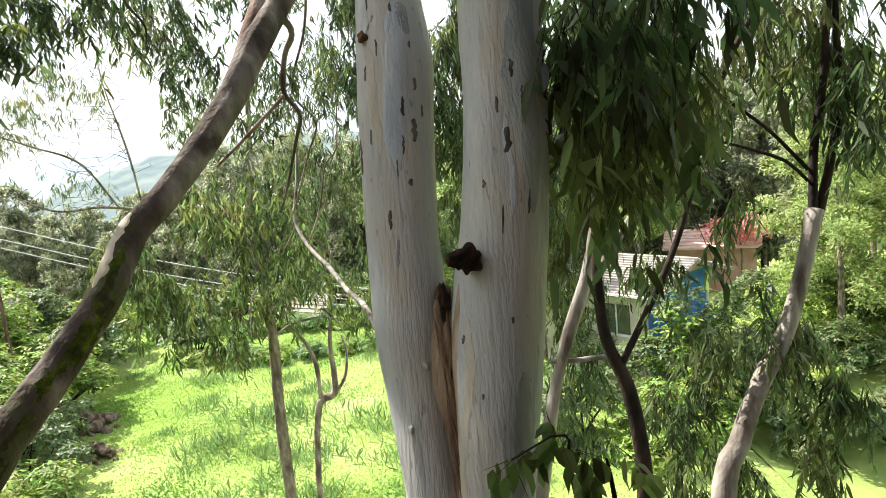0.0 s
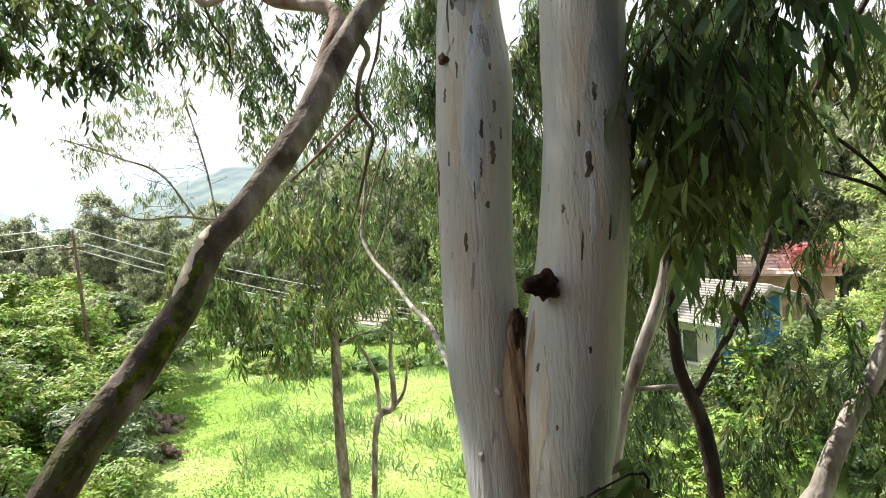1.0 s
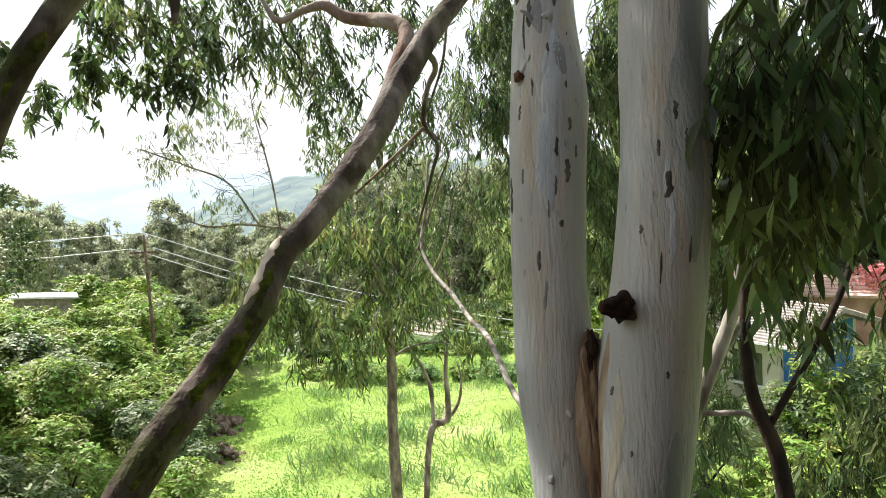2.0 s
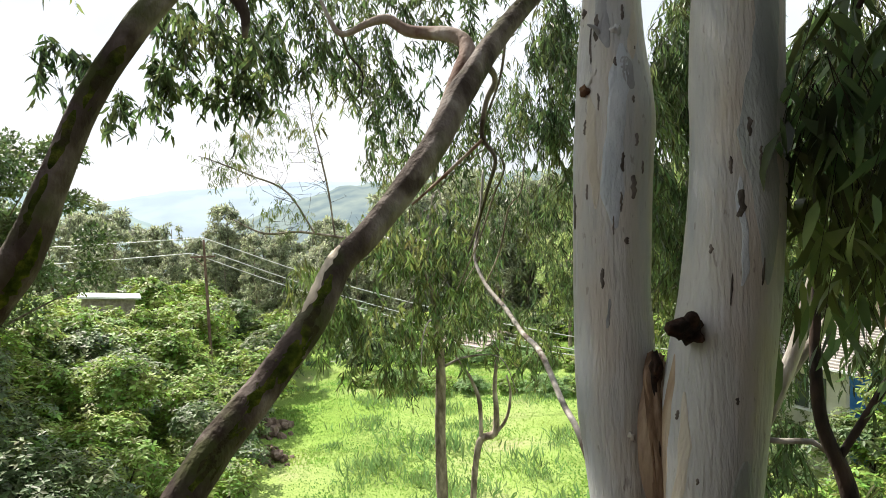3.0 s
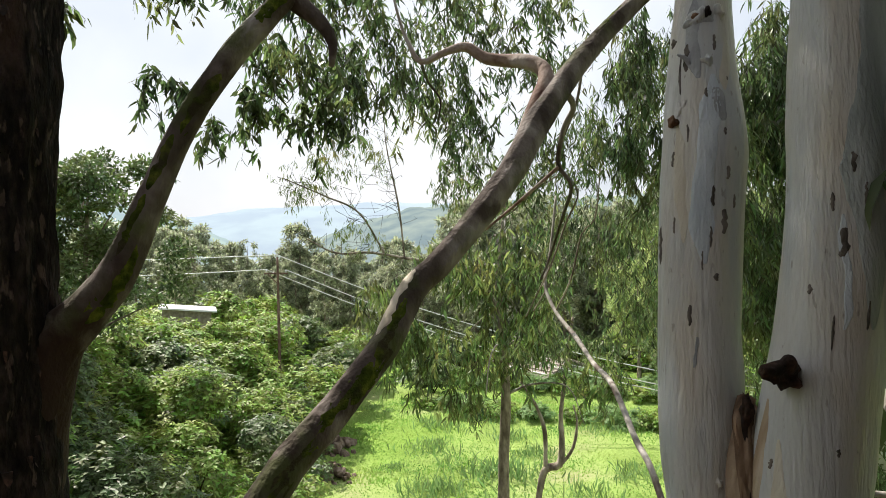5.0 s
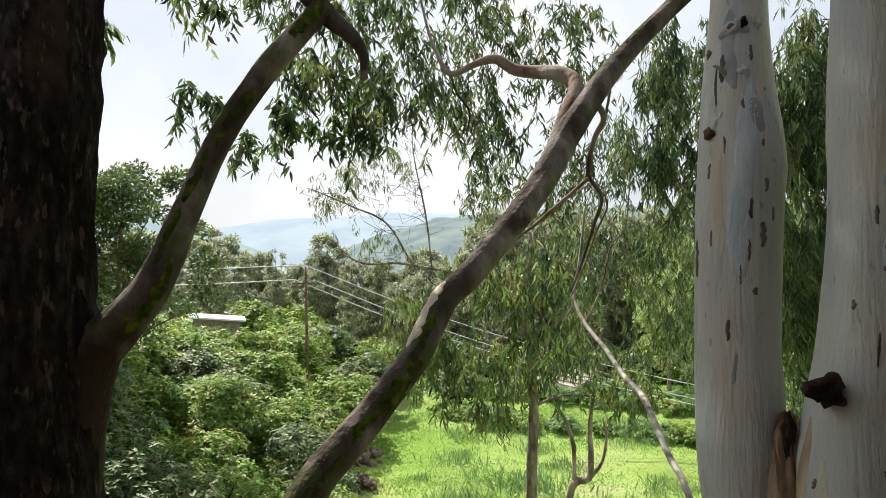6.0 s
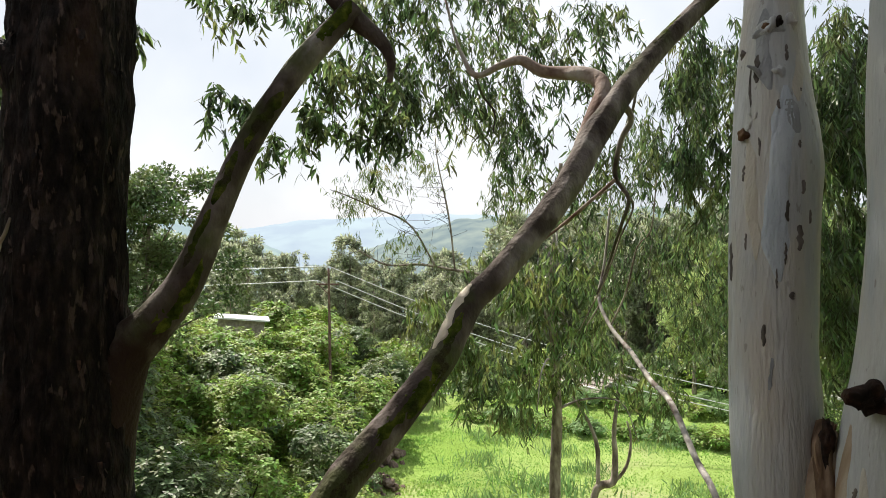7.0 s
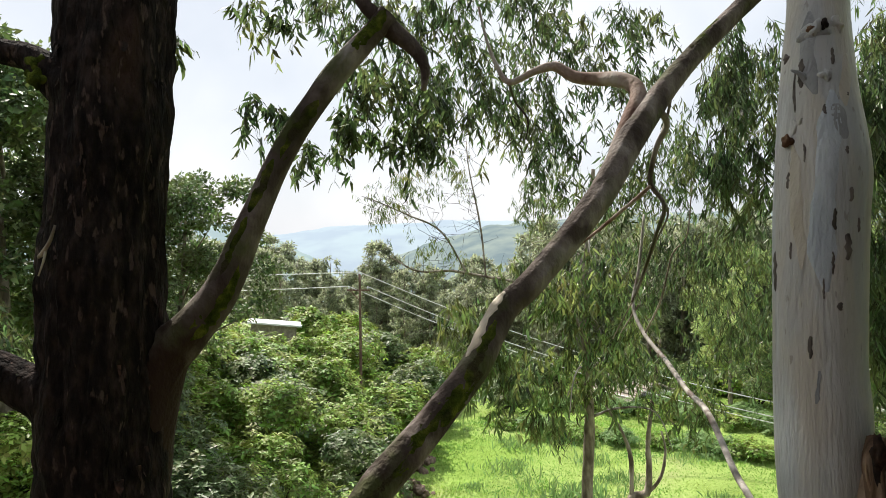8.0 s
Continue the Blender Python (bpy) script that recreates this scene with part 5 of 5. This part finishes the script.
# bushes and garden trees about the house
for i, (x, y, rad, hh) in enumerate([(6.5, 24, 1.6, 3.4), (8.8, 26, 1.6, 3.2), (5.0, 28, 1.6, 3.0), (11.0, 23.5, 1.5, 2.6), (15.5, 28.5, 1.6, 2.4), (18.5, 27, 1.7, 2.6), (3.2, 22, 1.4, 2.6), (21, 26, 1.8, 3.2), (12.8, 28.2, 1.3, 3.0), (8.9, 26.6, 1.2, 4.3), (10.2, 27.6, 1.2, 3.6), (15.2, 32, 2.0, 4.6), (17.8, 32.4, 2.0, 4.2), (20.4, 31.6, 2.0, 4.8), (23, 31.8, 2.1, 5.0), (25.6, 30.4, 2.2, 4.6), (14.6, 35, 1.8, 3.6), (18.6, 36, 2.2, 4.0), (7.35, 23.5, 1.0, 5.9), (6.6, 23.9, 0.8, 5.2), (8.3, 23.3, 1.0, 5.7), (7.0, 23.0, 0.8, 5.0), (9.9, 24.6, 1.2, 4.0), (7.2, 22.0, 1.2, 3.0), (10.6, 21.5, 1.5, 2.4), (5.2, 20.5, 1.4, 2.2), (13, 22, 1.4, 1.8)]):
    bush(x, y, rad, hh, 0.24, 500 + i, BUSH if i % 2 else BUSHD, 1.0, "leafy garden bush beside the house", "garden bushes")


# ---- far trees ----
def far_tree(name, label, x, y, height, spread, seed, mat, leaf, tall=True, clumps=64, density=460, group="far trees"):
    q = random.Random(seed)
    ob = thing(name, label, "tree", group)
    part("trunk", tube([(0, 0, -0.5, height * 0.016 + 0.05), (q.uniform(-0.2, 0.2), 0, height * 0.4, height * 0.012), (q.uniform(-0.4, 0.4), q.uniform(-0.3, 0.3), height * 0.95, 0.03)], 8, height / 14), THINB, ob)
    lobes = []
    for i in range(clumps):
        h = q.uniform(0.12, 1.0) if tall else q.uniform(0.3, 0.97)
        w = spread * (0.35 + 0.75 * math.sin(3.14 * min(1, h * 0.95)) if tall else math.sqrt(max(0.1, 1 - (2 * h - 1.2) ** 2)))
        a = q.uniform(0, 6.28)
        d = math.sqrt(q.uniform(0.02, 1))
        lobes.append((math.cos(a) * w * d, math.sin(a) * w * d, height * h, spread * q.uniform(0.13, 0.27), q.uniform(0.6, 1.2)))
    part("crown", bushy_crown(lobes, leaf, density, seed, 0.34 if tall else 0.45, 0.0 if tall else 0.2, 0.45 if tall else 0.2), mat, ob)
    for i in range(5):
        lx, ly, lz, _, _ = lobes[i]
        part("limb", tube([(0, 0, lz * 0.75, 0.05), (lx * 0.5, ly * 0.5, lz * 0.88, 0.035), (lx, ly, lz, 0.012)], 6, 0.5), THINB, ob)
    ob.location = (x, y, float(ground_z(x, y)))
    return ob



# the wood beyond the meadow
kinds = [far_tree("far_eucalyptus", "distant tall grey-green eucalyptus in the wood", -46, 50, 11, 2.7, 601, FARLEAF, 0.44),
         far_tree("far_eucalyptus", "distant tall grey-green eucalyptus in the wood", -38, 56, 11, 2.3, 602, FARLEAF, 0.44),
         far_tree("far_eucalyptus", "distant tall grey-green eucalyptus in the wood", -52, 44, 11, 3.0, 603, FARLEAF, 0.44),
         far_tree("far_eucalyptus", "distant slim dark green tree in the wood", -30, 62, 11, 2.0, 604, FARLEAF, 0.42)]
q = random.Random(5)
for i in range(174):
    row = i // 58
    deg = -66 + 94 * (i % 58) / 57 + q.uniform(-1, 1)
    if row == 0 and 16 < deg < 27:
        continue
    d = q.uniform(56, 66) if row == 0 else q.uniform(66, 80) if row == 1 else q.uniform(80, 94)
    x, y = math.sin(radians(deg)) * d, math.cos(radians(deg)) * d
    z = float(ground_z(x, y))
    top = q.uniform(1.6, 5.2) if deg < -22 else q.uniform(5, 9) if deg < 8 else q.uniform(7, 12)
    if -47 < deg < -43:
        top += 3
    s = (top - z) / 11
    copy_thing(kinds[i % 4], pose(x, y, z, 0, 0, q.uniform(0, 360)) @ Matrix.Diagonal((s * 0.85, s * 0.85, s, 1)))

# broad trees standing nearer
round_kinds = [far_tree("broadleaf_tree", "large round dark green tree on the slope", -19.2, 16.4, 9.4, 3.0, 611, BUSHD, 0.2, False, 70, 1000, "broadleaf trees"),
               far_tree("broadleaf_tree", "leafy light green tree behind the garden", 12.0, 48, 13, 4.0, 612, GARDENLEAF, 0.34, False, 60, 380, "broadleaf trees"),
               far_tree("broadleaf_tree", "leafy light green tree behind the garden", 20, 30, 12, 3.6, 613, GARDENLEAF, 0.24, False, 60, 620, "broadleaf trees")]
for kind, x, y, s in [(0, -22, 14.2, 1.0), (0, -21.5, 8.5, 1.15), (0, -17.6, 10.0, 1.15), (0, -19.5, 7.6, 1.35), (0, -17.2, 4.5, 1.2), (1, 25.5, 43, 1.0), (1, 8, 52, 0.95), (1, 1.5, 50, 0.9), (1, -5, 52, 0.8), (2, 16.2, 30, 0.85), (2, 24.5, 34, 1.1), (1, 28, 50, 1.2), 
                      (1, 13, 55, 1.1), (2, 21.5, 24, 1.0), (1, 34, 44, 1.3), (0, 3.0, 30, 0.72), (0, -1.5, 36, 0.7), (2, -4.5, 44, 0.62)]:
    copy_thing(round_kinds[kind], pose(x, y, float(ground_z(x, y)), 0, 0, 40 * x + 17 * y) @ Matrix.Diagonal((s, s, s, 1)))


# ---- far hills ----
def ridge(name, label, mat, dist, depth, crest, foot, seed, rough):
    """A hillside: rows of ground from its foot up to its crest and over; crest as (bearing, rise) in degrees."""
    az = np.arange(crest[0][0], crest[-1][0] + 0.01, 0.25)
    rise = np.interp(az, [c[0] for c in crest], [c[1] for c in crest])
    verts, rows = [], 15
    for j in range(rows):
        u = j / (rows - 2)
        for a, e in zip(az, rise):
            d = dist + depth * u
            top = 5.4 + math.tan(radians(e)) * (dist + depth)
            k = noise.fractal(Vector((a * 0.5 + seed, u * 3, 0)), 0.9, 2.0, 4) * rough
            z = foot + (top - foot) * math.sin(min(u, 1) * 1.5708) + k * (0.25 + u) * dist * 0.01
            if j == rows - 1:
                z = foot
            verts.append((math.sin(radians(a)) * d, math.cos(radians(a)) * d, z))
    i = np.arange(len(verts)).reshape(rows, len(az))
    f = np.stack([i[:-1, :-1], i[:-1, 1:], i[1:, 1:], i[1:, :-1]], -1).reshape(-1, 4)
    tagged(part(name, np_mesh(name, verts, f), mat), label, "hill", kind="structure")


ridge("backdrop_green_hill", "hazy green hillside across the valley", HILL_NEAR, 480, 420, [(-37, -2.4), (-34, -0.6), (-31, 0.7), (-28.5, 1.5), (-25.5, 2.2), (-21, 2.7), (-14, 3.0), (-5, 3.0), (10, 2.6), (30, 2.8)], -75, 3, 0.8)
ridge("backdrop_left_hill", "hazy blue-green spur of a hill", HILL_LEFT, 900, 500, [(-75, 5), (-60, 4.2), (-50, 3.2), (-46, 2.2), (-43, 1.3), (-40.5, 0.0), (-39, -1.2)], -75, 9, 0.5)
ridge("backdrop_far_hill", "far hills on the horizon, haze painted in pale blue", HILL_FAR, 1800, 900, [(-75, 2.2), (-55, 2.4), (-46, 1.6), (-42, 1.9), (-38, 2.5), (-33, 2.7), (-26, 2.9), (-15, 2.4), (5, 2.6), (35, 2.2)], -100, 5, 0.35)


# ---- pole and wires ----
def beam(bm, a, b, w, h):
    """A squared bar from a to b."""
    a, b = Vector(a), Vector(b)
    d = b - a
    m = Matrix.Translation((a + b) / 2) @ d.to_track_quat("Y", "Z").to_matrix().to_4x4() @ Matrix.Diagonal((w, d.length, h, 1))
    bmesh.ops.create_cube(bm, size=1, matrix=m)


PX, PY, PZ = -20.85, 29.03, 4.43
pole = thing("utility_pole", "rusty steel electricity pole with a crossarm", "utility pole")
part("mast", tube([(PX, PY, float(ground_z(PX, PY)) - 0.3, 0.085), (PX, PY, 1.5, 0.07), (PX, PY, PZ, 0.055)], 12, 0.4, 0.01), POLEW, pole)
bm = bmesh.new()
beam(bm, (PX - 0.75, PY - 0.1, PZ - 0.85), (PX + 0.55, PY + 0.1, PZ - 0.85), 0.07, 0.09)
part("crossarm", bm, POLEW, pole, smooth=False)
bm = bmesh.new()
beam(bm, (PX - 0.6, PY, PZ - 0.9), (PX, PY, PZ - 1.4), 0.04, 0.04)
part("brace", bm, POLEW, pole, smooth=False)
for dx, dz in ((-0.7, -0.72), (0.5, -0.72), (0.0, 0.06)):
    bm = bmesh.new()
    bmesh.ops.create_cone(bm, cap_ends=True, segments=10, radius1=0.05, radius2=0.035, depth=0.14, matrix=Matrix.Translation((PX + dx, PY, PZ + dz)))
    part("insulator", bm, WHITEM, pole)
for (ax, az_, end, sag) in [(0.0, 0.10, (3.5, 33.5, -1.9), 0.9), (0.5, -0.66, (3.9, 33.2, -2.5), 0.9), (-0.7, -0.66, (3.2, 33.2, -2.7), 0.9), (0.0, 0.10, (-46, 14, 6.0), 0.6), (-0.7, -0.66, (-46, 14, 5.0), 0.6)]:
    a, b = np.array([PX + ax, PY, PZ + az_]), np.array(end)
    rows = [tuple(a + (b - a) * t - np.array([0, 0, sag * 4 * t * (1 - t)])) + (0.022,) for t in (0, 0.2, 0.4, 0.6, 0.8, 1)]
    tagged(part("power_line", tube(rows, 6, 1.0, 0.0), WIRE), "thin overhead power line strung from the pole", "cable", "power lines")


# ---- buildings ----
def box(bm, lo, hi):
    c, s = (Vector(lo) + Vector(hi)) / 2, Vector(hi) - Vector(lo)
    bmesh.ops.create_cube(bm, size=1, matrix=Matrix.Translation(c) @ Matrix.Diagonal((*s, 1)))


def boxed(name, lo, hi, mat, parent, label=""):
    bm = bmesh.new()
    box(bm, lo, hi)
    return part(name, bm, mat, parent, label, smooth=False)


def slab_roof(name, half, length, rise, over, courses, mat, parent, side, lift=0.0):
    """One roof slope in overlapping courses, with thickness; side is -1 or 1."""
    bm = bmesh.new()
    for i in range(courses):
        t0, t1 = i / courses, (i + 1) / courses
        x0, x1 = side * half * t0, side * half * (t1 + 0.02)
        z0, z1 = -rise * t0, -rise * (t1 + 0.02)
        v = [bm.verts.new(p) for p in ((x0, -over, z0), (x0, length, z0), (x1, length, z1 + 0.09), (x1, -over, z1 + 0.09), (x0, -over, z0 - 0.1), (x0, length, z0 - 0.1), (x1, length, z1 - 0.06), (x1, -over, z1 - 0.06))]
        for f in ((0, 1, 2, 3), (7, 6, 5, 4), (0, 3, 7, 4), (1, 5, 6, 2), (3, 2, 6, 7), (0, 4, 5, 1)):
            bm.faces.new([v[k] for k in f])
        if courses > 5:
            bmesh.ops.recalc_face_normals(bm, faces=bm.faces)
            part(name, bm, mat, parent, smooth=False).location = (0, 0, lift)
            bm = bmesh.new()
    if courses > 5:
        bm.free()
        return None
    bmesh.ops.recalc_face_normals(bm, faces=bm.faces)
    return part(name, bm, mat, parent, smooth=False)


house = thing("tiled_house", "cream house with a weathered tiled gable roof and blue wall", "house")
slab_roof("tile_course", 3.0, 6.6, 0.92, 0.7, 15, TILE, house, -1)
slab_roof("tile_course", 3.0, 6.6, 0.92, 0.7, 15, TILE, house, 1)
boxed("ridge_cap", (-0.12, -0.7, -0.02), (0.12, 6.6, 0.08), TILE, house)
boxed("wall", (-2.5, 0.2, -6.4), (-2.3, 6.2, -0.75), CREAM, house)
boxed("wall", (2.3, 0.2, -6.4), (2.5, 6.2, -0.75), CREAM, house)
boxed("wall", (-2.3, 6.0, -6.4), (2.3, 6.2, -0.75), CREAM, house)
boxed("wall", (-2.3, 0.2, -6.4), (2.3, 0.4, -0.75), BLUE, house, "blue painted gable wall")
bm = bmesh.new()
vs = [bm.verts.new(p) for p in ((-2.5, 0.2, -0.75), (2.5, 0.2, -0.75), (0, 0.2, -0.12), (-2.5, 0.38, -0.75), (2.5, 0.38, -0.75), (0, 0.38, -0.12))]
for f in ((0, 1, 2), (5, 4, 3), (0, 3, 4, 1), (1, 4, 5, 2), (2, 5, 3, 0)):
    bm.faces.new([vs[k] for k in f])
part("gable", bm, OCHRE, house, "ochre plastered gable", smooth=False)
for sx in (-1, 1):
    bm = bmesh.new()
    beam(bm, (0, -0.72, -0.06), (sx * 3.05, -0.72, -0.96), 0.05, 0.16)
    part("barge_board", bm, GREYWOOD, house, smooth=False)
boxed("fascia", (-3.12, -0.7, -1.04), (-3.06, 6.6, -0.86), GREYWOOD, house)
for y in (0.9, 3.2):
    win = boxed("window", (-2.53, y, -2.7), (-2.5, y + 1.2, -1.5), WINDOWD, house)
    boxed("sill", (-2.62, y - 0.1, -2.8), (-2.5, y + 1.3, -2.72), WHITEM, win)
    boxed("window_frame", (-2.56, y + 0.57, -2.7), (-2.53, y + 0.63, -1.5), WHITEM, win)
boxed("gutter", (-3.24, -0.6, -0.98), (-3.1, 6.6, -0.90), WHITEM, house)
house.matrix_world = pose(8.58, 27.79, 0.34, 0, 0, 42.1)


def plain_house(name, label, at, turn, size, wall, roof, rise=1.2):
    ob = thing(name, label, "house")
    w, l, h = size
    boxed("wall", (-w / 2, 0, -1), (-w / 2 + 0.2, l, h), wall, ob)
    boxed("wall", (w / 2 - 0.2, 0, -1), (w / 2, l, h), wall, ob)
    boxed("wall", (-w / 2 + 0.2, 0, -1), (w / 2 - 0.2, 0.2, h), wall, ob)
    boxed("wall", (-w / 2 + 0.2, l - 0.2, -1), (w / 2 - 0.2, l, h), wall, ob)
    for sx in (-1, 1):
        slab_roof("roof_course", w / 2 + 0.4, l + 0.4, rise, 0.4, 6, roof, ob, sx, h + rise - 0.25)
    for x in (-w * 0.28, w * 0.18):
        win = boxed("window", (x, -0.03, h * 0.35), (x + 0.9, 0.0, h * 0.8), WINDOWD, ob)
        boxed("window_frame", (x - 0.06, -0.05, h * 0.8), (x + 0.96, -0.0, h * 0.8 + 0.08), WHITEM, win)
    ob.matrix_world = pose(*at, 0, 0, turn)
    return ob


plain_house("pink_house", "terracotta house with a bright red roof among trees", (21.5, 50.5, -5.4), 68, (4.6, 6, 2.6), PINKW, REDR, 1.1)
plain_house("brick_house", "small terracotta house seen through leaves", (5.4, 52.0, -6.4), 10, (5, 5, 3.0), PINKW, TILE, 1.2)
plain_house("white_outhouse", "low white outhouse with a dark roof behind the trees", (-8.6, 41.6, -5.0), 60, (4.0, 4.0, 1.9), WHITEM, GREYWOOD, 0.9)
plain_house("white_garage", "small white-walled garage beside the house", (4.8, 33.0, -5.2), -20, (2.6, 4.0, 1.7), WHITEM, PINKW, 0.5)
shed = thing("white_roofed_shed", "small shed with a flat white sheet-metal roof", "shed")
boxed("wall", (-1.3, 0, -2.6), (1.2, 1.8, -0.06), GREYWOOD, shed)
boxed("roof", (-1.5, -0.25, -0.06), (1.45, 2.1, 0.03), WHITEM, shed, "white sheet-metal roof")
shed.matrix_world = pose(-26.45, 28.65, 1.62, 0, 6.5, 43)
for k, (x, y) in enumerate([(-24.6, 26.4), (-23.2, 27.0), (-25.8, 25.6), (-22.0, 27.6)]):
    bush(x, y, 1.2, 1.62 - float(ground_z(x, y)), 0.26, 490 + k, BUSH)
bush(-22.9, 26.0, 1.5, 2.6, 0.26, 480, BUSH)
bush(-24.6, 25.6, 1.4, 2.5, 0.26, 481, BUSH)

# ---- lawn and its border ----
lx, ly = np.meshgrid(np.linspace(8.5, 27, 40), np.linspace(15, 29.5, 36))
li = np.arange(lx.size).reshape(lx.shape)
lawn = part("lawn", np_mesh("lawn", np.stack([lx.ravel(), ly.ravel(), ground_z(lx, ly).ravel() + 0.06], 1), np.stack([li[:-1, :-1], li[:-1, 1:], li[1:, 1:], li[1:, :-1]], -1).reshape(-1, 4)), LAWN)
tagged(lawn, "mown bright green lawn beside the house", "lawn", kind="structure")
r = np.random.default_rng(90)
n = 2600
hx = r.uniform(12, 24, n)
hy = 29.3 + r.normal(0, 0.22, n)
b = np.stack([hx, hy, ground_z(hx, hy) + r.uniform(0.05, 0.45, n)], 1)
v, f = broad_leaves(b, r.normal(size=(n, 3)) + np.array([0, 0, 0.5]), r.uniform(0.1, 0.2, n), r.uniform(0.07, 0.12, n), r)
tagged(part("border_hedge", np_mesh("border_hedge", v, f), GRASSLEAF), "low yellow-green clipped hedge bordering the lawn", "hedge")
n = 1500
b = np.array([19.6, 48.6, -1.7]) + r.normal(size=(n, 3)) * np.array([1.1, 0.7, 0.35])
v, f = broad_leaves(b, r.normal(size=(n, 3)), r.uniform(0.2, 0.35, n), r.uniform(0.15, 0.3, n), r)
flower = thing("flowering_tree", "small tree covered in red blossom by the house", "tree")
tagged(part("blossom", np_mesh("blossom", v, f), PETAL, flower), kind="stuff")
part("trunk", tube([(19.6, 48.6, float(ground_z(19.6, 48.6)) - 0.2, 0.12), (19.7, 48.6, -4.4, 0.09), (19.6, 48.6, -1.7, 0.04)], 8, 0.3), THINB, flower)

# ---- moss, peeled bark and shreds ----
for side, half, z0, z1, mat, nm, sd in MARKS_LEAN:
    strip_on(lean_rows, side, half, z0, z1, mat, lean, nm, sd)
for side, half, z0, z1, mat, nm, sd in MARKS_LIMB:
    strip_on(limb_rows, side, half, z0, z1, mat, dark, nm, sd)

q = random.Random(77)
for k in range(70):
    z = q.uniform(4.0, 7.2)
    cx, cy, rad = stem_at(dark_rows, z)
    a = q.uniform(-2.6, 1.9)
    o = Vector((math.sin(a), -math.cos(a), 0))
    side = Vector((math.cos(a), math.sin(a), 0)) * q.uniform(0.008, 0.025)
    h, out = q.uniform(0.03, 0.09), q.uniform(0.008, 0.03)
    base = Vector((cx, cy, z)) + o * rad * 0.97
    bm = bmesh.new()
    v = [bm.verts.new(p) for p in (base - side, base + side, base + side * 0.8 + o * (out * 0.6 + 0.012) - Vector((0, 0, h * 0.6)), base - side * 0.7 + o * (out * 0.6 + 0.012) - Vector((0, 0, h * 0.6)),
                                   base + o * (out + 0.016) - Vector((0, 0, h)), base - side + o * 0.012, base + side + o * 0.012)]
    for f in ((0, 1, 2, 3), (3, 2, 4), (5, 6, 2, 3), (0, 1, 6, 5)):
        bm.faces.new([v[i] for i in f])
    part("bark_flake", bm, DARKB if k % 3 else KNOT, dark, smooth=False)
cx, cy, rad = stem_at(dark_rows, 5.45)
part("dead_twig", tube([(cx - 0.1, cy - rad, 5.44, 0.012), (cx + 0.02, cy - rad - 0.05, 5.46, 0.012), (cx + 0.1, cy - rad - 0.06, 5.52, 0.01), (cx + 0.13, cy - rad - 0.05, 5.6, 0.006)], 8, 0.02, 0.1), THINB, dark)
part("dead_twig", tube([(cx + 0.05, cy - rad - 0.05, 5.49, 0.008), (cx + 0.06, cy - rad - 0.07, 5.42, 0.006), (cx + 0.03, cy - rad - 0.08, 5.34, 0.004)], 8, 0.02, 0.1), THINB, dark)
for at, w, sd in (((-3.98, 3.18, 6.47), 0.07, 51), ((-3.93, 3.15, 6.40), 0.05, 52)):
    knob(at, w, MOSS, dark, "moss_patch", sd, (1.2, 0.8, 1))
